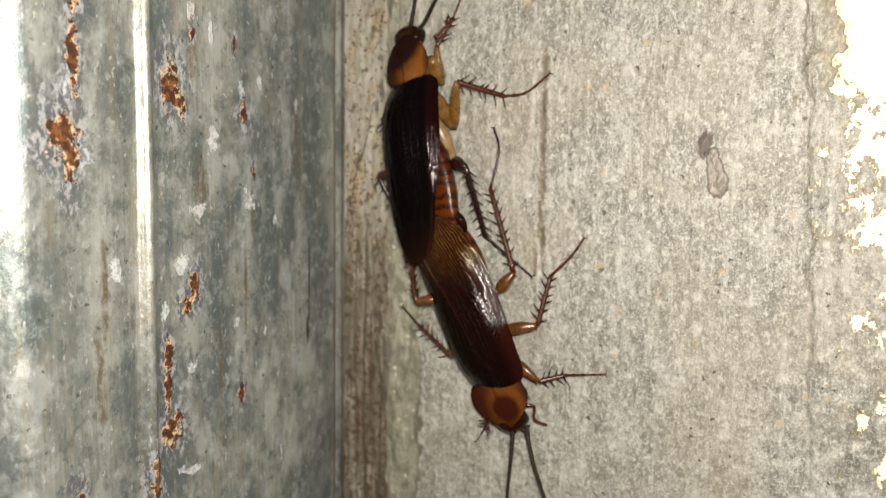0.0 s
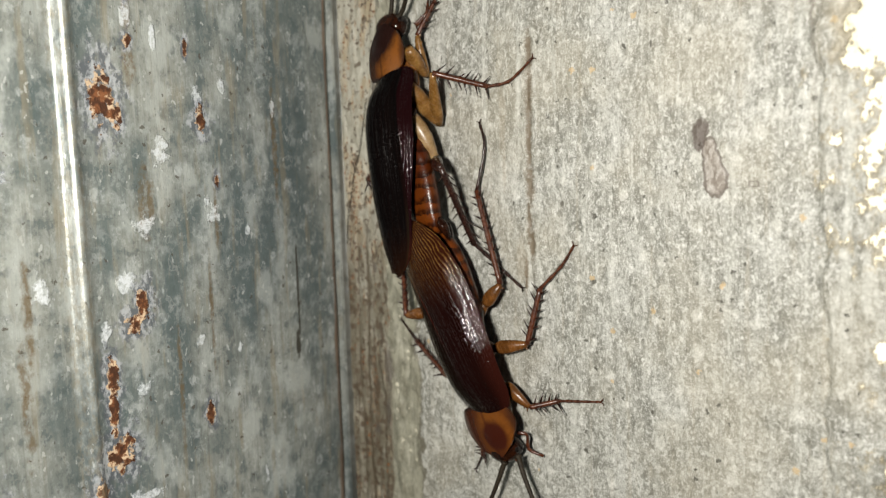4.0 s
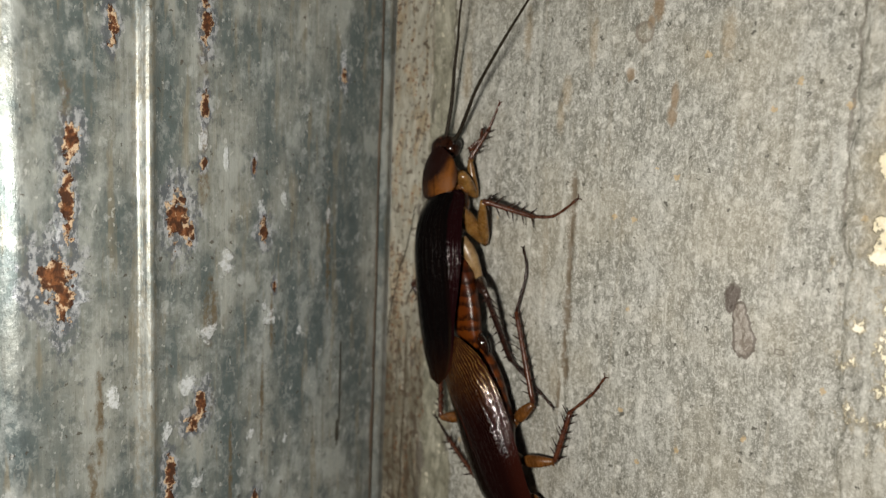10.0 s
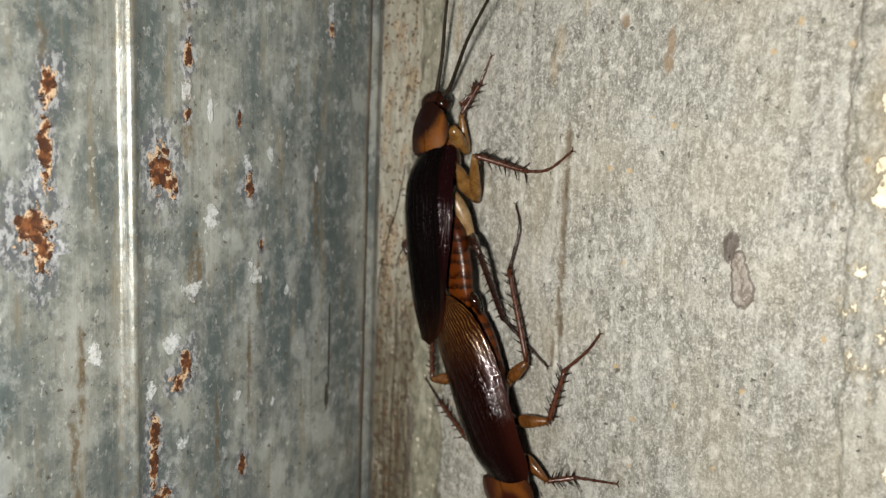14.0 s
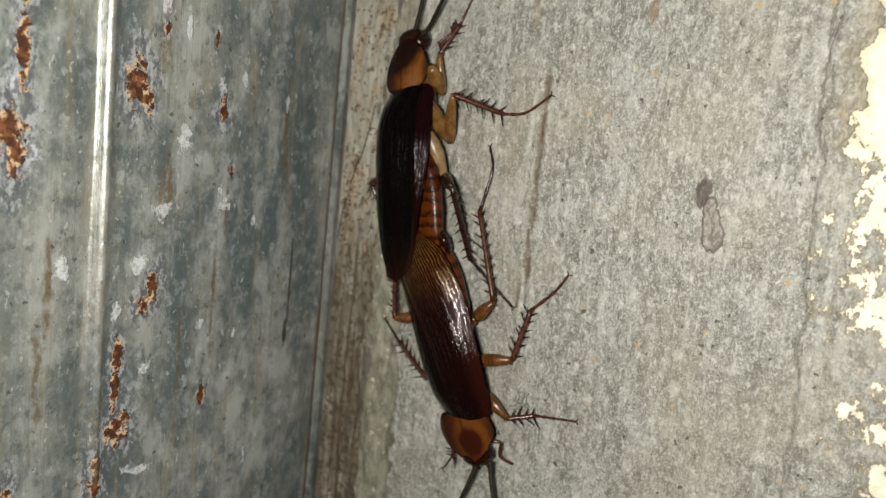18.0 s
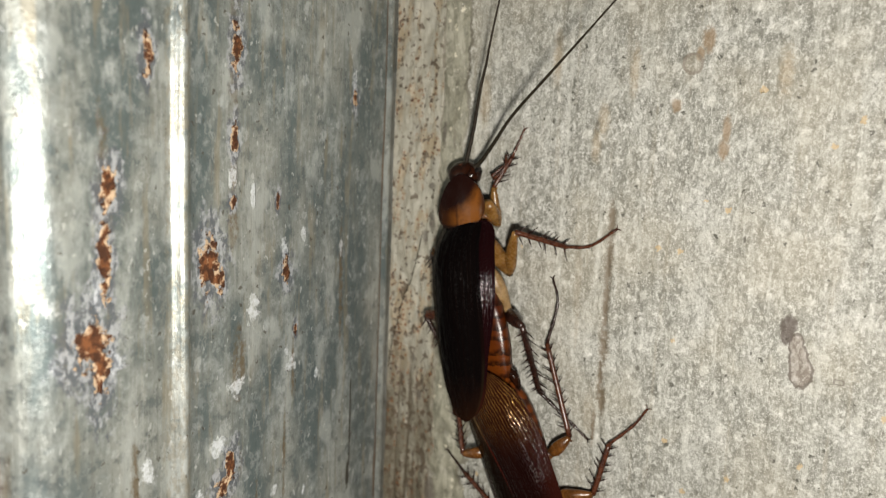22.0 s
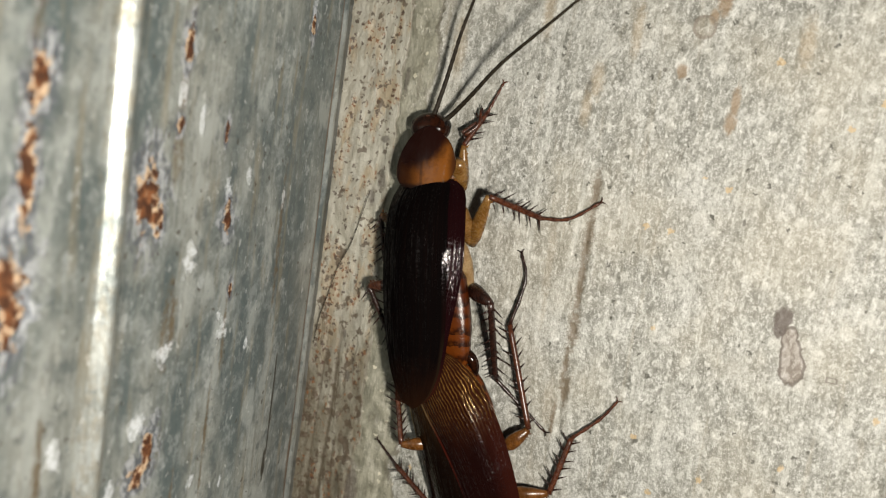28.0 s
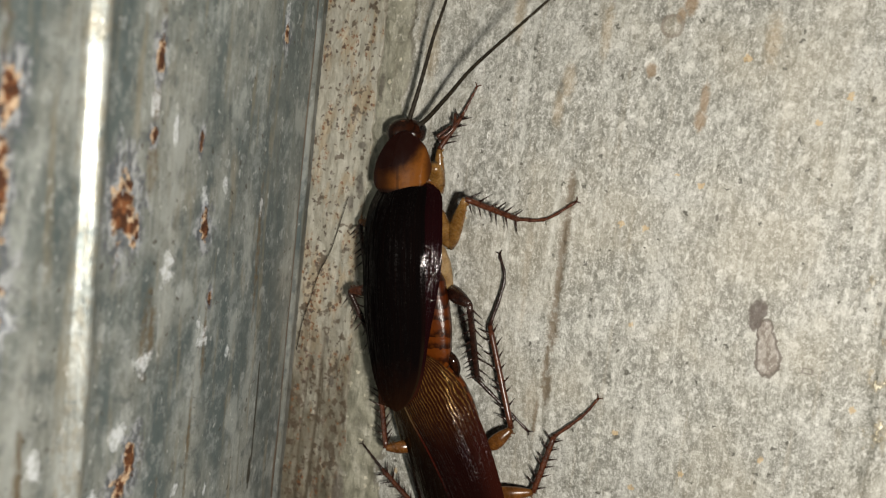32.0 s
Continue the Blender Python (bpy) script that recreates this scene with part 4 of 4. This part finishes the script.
LOWER = dict(
    left=[(13.6, -5.4), (12.4, -6.6), (9.7, -7.6), (3.8, -8.4), (-2.3, -8.6), (-8.7, -8.3), (-13.6, -7.4), (-16.5, -6.2), (-18.6, -4.4), (-20.0, -2.0), (-20.6, 0.4)],
    seam=[(13.6, -0.8), (7.3, -0.9), (1.8, -0.8), (-5.0, 0.5), (-11.3, 2.6), (-14.5, 3.3), (-17, 2.8), (-18.8, 2.0), (-20.0, 1.2), (-20.4, 0.9)],
    right=[(12.8, 5.3), (11.3, 6.3), (8.2, 7.2), (5, 7.6), (1.7, 7.7), (-4.7, 7.4), (-12, 6.7), (-15.5, 5.6), (-18, 4.0), (-19.5, 2.2), (-20.2, 1.0)],
    ridge=[(-21, 9.0), (-17, 9.6), (-13, 9.9), (-8, 9.9), (-3, 9.85), (1, 9.8), (4, 9.55), (8, 8.7), (12, 6.7), (13.7, 5.5)], middle=-1.2, roll=-0.26, round=0.061, fold=(-1, 5.5, 0.6),
    shield_left=[(12.1, -4.3), (12.8, -5.3), (13.9, -5.9), (15.4, -6.1), (16.6, -5.6), (17.8, -4.5), (18.8, -3.5), (19.8, -1.7), (20.4, -0.3)],
    shield_right=[(12.1, 5.0), (13.0, 6.2), (14.4, 6.8), (15.6, 6.6), (16.6, 6.0), (17.8, 5.1), (18.8, 3.9), (19.8, 2.3), (20.4, 1.2)],
    shield_top=5.9, shield_roll=-0.18, shield_round=0.032, shield_slant=-0.05, head=(0.2, 19.3, 3.0), thorax=(-0.4, 10.5, 2.8), belly_top=4.6, belly_roll=-0.16)


def read_off(table, y):
    """A smooth curve through a table of (y, value)."""
    rows = sorted(table)
    ys, xs = [q[0] for q in rows], [q[1] for q in rows]
    y = min(max(y, ys[0]), ys[-1])
    i = max(0, min(len(ys) - 2, int(np.searchsorted(ys, y)) - 1))

    def slope(k):
        a, b = max(0, k - 1), min(len(ys) - 1, k + 1)
        return (xs[b] - xs[a]) / (ys[b] - ys[a])
    h = ys[i + 1] - ys[i]
    t = (y - ys[i]) / h
    return ((1 + 2 * t) * (1 - t) ** 2 * xs[i] + t * (1 - t) ** 2 * h * slope(i)
            + t * t * (3 - 2 * t) * xs[i + 1] - t * t * (1 - t) * h * slope(i + 1))


class Insect:
    def __init__(self, origin, forward, form, label):
        f = Vector((forward[0], 0, forward[1])).normalized()
        self.o, self.f, self.r = Vector((origin[0], 0, origin[1])), f, Vector((f.z, 0, -f.x))
        self.form = form
        self.root = new("cockroach")
        self.root.location = world_mm(self.o)
        tagged(self.root, label, "cockroach", "pair of cockroaches")

    def mm(self, p):
        """From the animal's own axes (right, forward, away from the wall) to millimetres about its root."""
        return self.r * p[0] + self.f * p[1] + Vector((0, -p[2], 0))

    def add(self, name, mesh, mat, label="", parent=None):
        """A body part given in the animal's own axes."""
        verts, faces, uvs = mesh
        return part(name, ([self.mm(v) * 0.001 for v in verts], faces, uvs), mat, parent or self.root, label)

    def back(self, x, y):
        form = self.form
        d = x - form["middle"]
        side, at, drop = form["fold"]
        fold = drop * (0.5 + 0.5 * math.tanh((side * d - at) / 0.75))
        return read_off(form["ridge"], y) + form["roll"] * d - form["round"] * d * d - fold

    def limb(self, joints, tints, girth, spines, name="leg"):
        """A leg through its joints: coxa, femur, tibia and tarsus; joints in millimetres in the world."""
        o = self.o
        c, k1, k2, t1, rest = Vector(joints[0]), Vector(joints[1]), Vector(joints[2]), Vector(joints[3]), [Vector(q) for q in joints[3:]]
        g = girth
        leg = part(name, tube(glide([c, c.lerp(k1, 0.5), k1], 9), bulb([1.3 * g, 1.75 * g, 1.7 * g, 1.25 * g, 0.65 * g], 9), 12, 0.75, origin=o), tints[0], self.root)
        fem = tube(glide([k1, k1.lerp(k2, 0.5) + Vector((0, -0.25, 0)), k2], 11), bulb([0.72 * g, 1.14 * g, 1.17 * g, 1.03 * g, 0.78 * g, 0.48 * g], 11), 12, 0.8, origin=o)
        hairs = []
        rng = random.Random(int(abs(c.x * 31 + c.z * 17)))
        self.bristles(hairs, k1, k2, 0.85 * g, 7, 0.55, rng, one_side=True)
        part("femur", joined(fem, *hairs), tints[1], leg)
        shin = tube(glide([k2, k2.lerp(t1, 0.5), t1], 11), bulb([0.48 * g, 0.5 * g, 0.5 * g, 0.47 * g, 0.46 * g], 11), 8, origin=o)
        thorns = []
        self.bristles(thorns, k2, t1, 0.38 * g, spines, 2.0, rng)
        part("tibia", shin, tints[2], leg)
        for thorn in thorns:
            part("spine", thorn, DARK_LEG, leg)
        foot = glide(rest, 14)
        rad = [0.33 * g * (1.15 if i % 3 == 0 else 0.85) * (1 - 0.35 * i / 13) for i in range(14)]
        bits = [tube(foot, rad, 7, origin=o)]
        d = (foot[-1] - foot[-2]).normalized()
        s = d.cross(Vector((0, -1, 0)))
        for side in (-1, 1):
            bits.append(tube([foot[-1], foot[-1] + d * 0.35 + s * 0.3 * side, foot[-1] + d * 0.5 + s * 0.62 * side], [0.12, 0.09, 0.03], 5, origin=o))
        part("tarsus", joined(*bits), tints[3], leg)

    def bristles(self, out, a, b, r, count, size, rng, one_side=False):
        d = (b - a).normalized()
        s = d.cross(Vector((0, -1, 0))).normalized()
        for i in range(count):
            for side in ((1,) if one_side else (-1, 1)):
                t = (i + 0.6 + rng.uniform(-0.25, 0.25)) / count
                p = a.lerp(b, min(t, 0.985))
                lean = rng.uniform(0.5, 0.9)
                q = s * side * rng.uniform(0.75, 1) + d * lean + Vector((0, rng.uniform(-0.5, 0.15), 0))
                base = p + s * side * r * 0.7
                ln = size * rng.uniform(0.7, 1.15)
                out.append(tube([base, base + q.normalized() * ln * 0.5, base + q.normalized() * ln], [0.19, 0.12, 0.02], 5, origin=self.o))

    def wing(self, name, outer, inner, lift, mat, label):
        y0, y1 = outer[0][0], outer[-1][0]

        def top(u, v):
            y = y0 + (y1 - y0) * (1 - (1 - v) ** 1.25)
            a, b = read_off(outer, y), read_off(inner, y) if inner else -2.0 - 1.5 * v
            x = a + (b - a) * u
            z = self.back(x, y) + lift * min(1, 3 * (1.06 - u)) + 0.05 * noise.noise(Vector((x * 0.5, y * 0.3, lift)))
            return Vector((x, y, z)), (u, v)
        self.add(name, plate(50, 20, top, 0.06), mat, label)

    def body(self, shield, wings, bend, girth, tail):
        form = self.form
        rear, front = form["shield_left"][0][0], form["shield_left"][-1][0]

        lo, hi = min(q[1] for q in form["shield_left"]), max(q[1] for q in form["shield_right"])
        axis, half = (lo + hi) / 2, (hi - lo) / 2

        def dome(u, v):
            y = rear + (front - rear) * v
            a, b = read_off(form["shield_left"], y), read_off(form["shield_right"], y)
            x = a + (b - a) * u
            side = (x - axis) / half
            arc = y + (form["shield_slant"] * x - 0.7 * (1 - min(1, side * side))) * (1 - v) ** 2
            z = form["shield_top"] + form["shield_roll"] * (x + 0.4) - form["shield_round"] * (x + 0.4) ** 2 - 0.030 * (y - 14.5) ** 2 * (1 if y > 14.5 else 0.3)
            return Vector((x, arc, z)), (side, v)
        self.add("pronotum", plate(26, 28, dome, 0.3), shield, "glossy shield patterned tan and dark brown, one flank with painted shade")
        self.wing("right_wing_case", form["right"], None, 0.0, wings[1], "")
        self.wing("left_wing_case", form["left"], form["seam"], 0.12, wings[0], "")

        rows, sides = 30, 18
        verts, uvs, faces = [], [], []
        for i in range(rows):
            v = i / (rows - 1)
            y = 10 - (10 + tail) * v
            shape = math.sqrt(max(0.0, 1 - max(0.0, (v - 0.55) / 0.47) ** 2.4)) * min(1.0, 0.3 + v * 1.55)
            cx = float(np.interp(v, (0, 0.4, 0.65, 0.85, 1), bend))
            for j in range(sides):
                a = 2 * math.pi * j / sides
                step_in = 1 - 0.025 * ((v * 12) % 1)
                verts.append(Vector((cx + girth * shape * step_in * math.cos(a), y, form["belly_top"] + form["belly_roll"] * girth * shape * math.cos(a) + 1.9 * max(shape, 0.25) * math.sin(a) - (0.5 + 1.6 * v * v if math.sin(a) < 0 else 0) * 0.4)))
                uvs.append((j / sides, v))
        for i in range(rows - 1):
            for j in range(sides):
                k = (j + 1) % sides
                faces.append((i * sides + j, i * sides + k, (i + 1) * sides + k, (i + 1) * sides + j))
        faces += [tuple(range(sides))[::-1], tuple(range((rows - 1) * sides, rows * sides))]
        self.add("abdomen", (verts, faces, uvs), BELLY, "orange-brown ringed abdomen")
        cx = bend[-1]
        self.add("thorax", ball(form["thorax"], (3.6, 6.6, 1.7)), AMBER_LEG)
        low = form["belly_top"]
        for side in (-1, 1):
            stalk = glide([(cx + side * 1.6, -tail + 2.6, low), (cx + side * 2.7, -tail + 0.6, low - 0.3), (cx + side * 3.0, -tail - 1.2, low - 0.8)], 8)
            self.add("cercus", self.raw(stalk, [0.5, 0.75, 0.85, 0.8, 0.66, 0.5, 0.3, 0.08]), HEAD)
        hx, hy, hz = form["head"]
        head = self.add("head", ball((hx, hy, hz), (3.1, 2.3, 2.0), 14, 22), HEAD)
        for side in (-1, 1):
            self.add("eye", ball((hx + side * 2.45, hy + 0.5, hz - 0.2), (0.65, 0.95, 1.2), 8, 12), EYE, parent=head)
        self.add("face_plate", ball((hx, hy + 1.3, hz + 0.6), (1.45, 0.75, 0.9), 8, 14), RUSSET_LEG, "russet face plate", parent=head)
        return head

    def raw(self, pts, radii):
        verts, faces, _ = tube(pts, radii, 8, up=(0, 0, 1))
        return [v * 1000 for v in verts], faces, None

    def feeler(self, points, r0, head=None, n=60):
        """A long feeler, fixed, of many fine rings."""
        line = glide(points, n)
        rad = [(r0 * (1 - 0.72 * i / (n - 1))) * (1.08 if i % 2 else 0.94) for i in range(n)]
        rad[0], rad[1] = r0 * 1.2, r0 * 1.25
        return part("antenna", tube(line, rad, 8, origin=self.o), FEELER, head or self.root)

    def free_feeler(self, base, shape, r0, name):
        """A long feeler along +x from its own root, to be swung about the head."""
        n = 60
        line = glide(shape, n)
        rad = [(r0 * (1 - 0.75 * i / (n - 1))) * (1.08 if i % 2 else 0.94) for i in range(n)]
        rad[0], rad[1] = r0 * 1.4, r0 * 1.5
        ob = part(name, tube(line, rad, 8), FEELER, self.root)
        ob.location = (Vector(base) - self.o) * 0.001
        return ob


def upper_cockroach():
    bug = Insect((16.5, 0.0), (-0.11, 0.994), UPPER, "glossy blackish-brown cockroach, head up, mating on the wall")
    bug.body(SHIELD_U, (DARK_WING, PLUM_WING), (0.8, 2.4, 3.5, 4.3, 5.6), 4.2, 14.0)
    tan, dark = (TAN_LEG, TAN_LEG, RUSSET_LEG, RUSSET_LEG), (TAN_LEG, AMBER_LEG, DARK_LEG, DARK_LEG)
    hind = (CREAM_LEG, DARK_LEG, DARK_LEG, DARK_LEG)
    bug.limb([(19.0, -6.0, 16.4), (18.9, -1.5, 12.2), (18.6, -3.1, 18.7), (20.9, -1.2, 24.0), (22.4, -0.4, 28.5)], tan, 0.82, 4)
    bug.limb([(19.6, -6.6, 10.4), (21.6, -1.6, 4.3), (24.7, -6.4, 12.2), (31.3, -0.9, 9.9), (35.4, -0.7, 10.5), (39.5, -0.4, 13.6)], tan, 0.95, 6)
    bug.limb([(20.2, -6.8, 5.4), (23.4, -4.6, -1.6), (28.0, -8.6, -2.4), (28.4, -1.5, -15.0), (37.0, -0.4, -21.5)], hind, 1.05, 8)
    bug.limb([(12, -3, 8), (11, -3, 5), (6.6, -2.5, 6.3), (7.5, -1.0, -0.8), (8.4, -0.4, -6.3)], dark, 0.8, 6)
    bug.limb([(13, -5, 0), (12, -4.5, -3.5), (7.0, -4.4, -4.6), (11.3, -1.8, -13.6), (12.6, -0.4, -18.6)], (AMBER_LEG, RUSSET_LEG, DARK_LEG, DARK_LEG), 0.85, 7)
    bug.limb([(12.5, -3, 16), (11.2, -2.5, 13), (11.6, -2, 16), (11.5, -1.2, 18), (11.6, -0.5, 19.2)], dark, 0.7, 3)
    bug.feeler([(15.3, -4.0, 21.8), (16.8, -4.2, 23.2), (20.2, -6.3, 26.4), (24.5, -8.8, 30.7), (32.4, -12.7, 37.0), (39.2, -15.1, 42.9), (50, -18, 53)], 0.42)
    bug.feeler([(13.4, -4.0, 22.0), (13.9, -4.1, 23.4), (15.2, -4.6, 28.6), (16.9, -6.1, 34.5), (18.4, -7.2, 38.5), (20.2, -8.9, 43.2), (25, -12, 58)], 0.42)
    for pts in ([(18.6, -3.2, 20.2), (20.2, -2.6, 22.0), (20.0, -1.8, 24.2)], [(18.0, -3.0, 20.5), (19.2, -2.2, 21.8), (20.0, -1.5, 22.6)]):
        part("palp", tube(glide(pts, 10), bulb([0.26, 0.22, 0.26, 0.2], 10), 7, origin=bug.o), RUSSET_LEG, bug.root)
    return bug


def lower_cockroach():
    bug = Insect((27.3, -29.6), (0.42, -0.907), LOWER, "glossy red-brown cockroach, head down, mating on the wall")
    bug.body(SHIELD_L, (RED_WING, OLIVE_WING), (-0.8, -1.4, -1.8, -2.2, -2.6), 5.5, 16.5)
    tan, dark = (AMBER_LEG, AMBER_LEG, RUSSET_LEG, RUSSET_LEG), (AMBER_LEG, AMBER_LEG, RUSSET_LEG, DARK_LEG)
    bug.limb([(28, -2, -26.5), (32.2, -3.6, -24.2), (35.1, -3.4, -20.7), (29.4, -1.8, -6.4), (30.5, -1.0, 0.5), (29.1, -0.4, 4.3)], dark, 0.95, 8)
    bug.limb([(31, -3, -32), (33.8, -3.4, -31.0), (39.4, -2.4, -29.8), (41.1, -1.2, -21.1), (44.7, -0.7, -17.3), (46.6, -0.4, -14.3)], tan, 0.95, 6)
    bug.limb([(34, -3, -39), (36.0, -3.6, -36.4), (40.3, -3.2, -39.5), (44.2, -1.0, -38.3), (51.2, -0.4, -37.3)], tan, 0.85, 4)
    bug.limb([(23, -3.5, -26), (20.5, -4, -26.6), (16.5, -5.6, -27.5), (13.1, -2.5, -19.2), (12.8, -1.0, -12.1)], tan, 0.9, 8)
    bug.limb([(25, -3, -33), (24, -3, -35.5), (22.3, -2.2, -37.8), (14.5, -1.2, -32.9), (10.3, -0.4, -29.9)], dark, 0.85, 6)
    bug.limb([(30, -3, -42), (29, -2.5, -45), (29.9, -2.4, -48.3), (28.9, -1.2, -50.5), (26.8, -0.4, -53.6)], dark, 0.6, 3)
    for pts in ([(38.0, -3.5, -44.0), (39.4, -2.8, -44.2), (39.1, -2.0, -46.8), (41.2, -1.0, -47.8)], [(36.5, -3.0, -48.0), (37.6, -2.2, -49.6), (37.2, -1.4, -50.4)]):
        part("palp", tube(glide(pts, 10), bulb([0.3, 0.26, 0.3, 0.24], 10), 7, origin=bug.o), RUSSET_LEG, bug.root)
    right = bug.free_feeler((38.6, -4.2, -47.3), [(0, 0, 0), (3.5, -0.6, -0.7), (9, -1.6, -1.0), (20, -3.0, -0.7), (36, -4.2, 0.8), (62, -5.5, 4.5)], 0.45, "antenna")
    left = bug.free_feeler((36.0, -4.2, -48.9), [(0, 0, 0), (3.5, -0.6, 0.2), (9, -1.6, 0.3), (20, -3.0, 0.2), (34, -4.2, -0.6), (50, -5.5, -2.5)], 0.45, "antenna")
    return bug, right, left


def hair_strand():
    pts = glide([(3.2, -0.5, 9.5), (2.4, -0.45, 6.0), (1.0, -0.4, 0.5), (-0.7, -0.35, -3.4), (-2.0, -0.35, -8.5), (-3.0, -0.35, -12.5), (-3.5, -0.3, -17.0)], 40)
    root = pts[20]
    ob = part("hair_strand", tube(pts, [0.055] * 40, 5, origin=root), FEELER)
    ob.location = world_mm(root)
    tagged(ob, "thin dark hair stuck to the cream painted strip", "hair")


cement_wall()
zinc_sheet()
ground()
hair_strand()
upper_cockroach()
bug_low, feeler_right, feeler_left = lower_cockroach()

# ---- what moves: the lower cockroach's feelers, degrees below the horizontal ----
SWING_RIGHT = [(0, 63), (0.25, 22), (0.5, 59), (0.75, 45), (1, -1), (1.25, 29), (1.5, 62), (1.75, 49), (2, 34), (2.25, -16), (2.5, 27), (2.75, -20), (3, 26), (3.2, 43), (3.3, -9), (3.5, 30), (4.2, 50), (4.8, 20),
               (5.5, 37), (5.7, -7), (5.8, 27), (6, 48), (6.3, 0), (6.5, -17), (6.7, 40), (7, 44), (7.3, -24), (7.6, 39), (8, 63), (8.3, 37), (8.6, 51), (9, 30), (9.3, 65)]
SWING_RIGHT += [(10.5, 45), (12, 58), (13.5, 40), (14.5, 46), (15.5, 30), (16.5, 10), (16.8, 75), (17, 91), (17.1, 120), (17.4, 64), (17.7, 89), (18, 60), (18.3, -19), (18.6, 14), (19, 34), (19.5, 33), (19.9, -30),
                (20, -41), (20.1, -41), (20.3, 35), (22, 50), (24.6, 38), (24.8, -32), (25, -35), (25.2, 37), (27.5, 55), (29, 40), (32, 44)]
SWING_LEFT = [(0, 91), (0.25, 72), (0.5, 94), (0.75, 101), (1, 90), (1.5, 105), (2, 100), (3.5, 108), (5.5, 117), (5.7, 124), (6, 102), (6.3, 79), (6.5, 96), (7, 89), (7.6, 111), (8, 94), (8.3, 71), (8.6, 113), (9, 84),
              (12, 100), (14.5, 95), (16.5, 112), (16.8, 85), (17, 118), (17.1, 126), (17.4, 105), (17.7, 112), (18, 107), (18.3, 82), (18.6, 93), (19, 87), (25, 100), (32, 92)]


def motions():
    for ob, swing in ((feeler_right, SWING_RIGHT), (feeler_left, SWING_LEFT)):
        x, y, z = ob.location
        walk(ob, [(t, pose(x, y, z, 0, a, 0)) for t, a in swing])


motions()
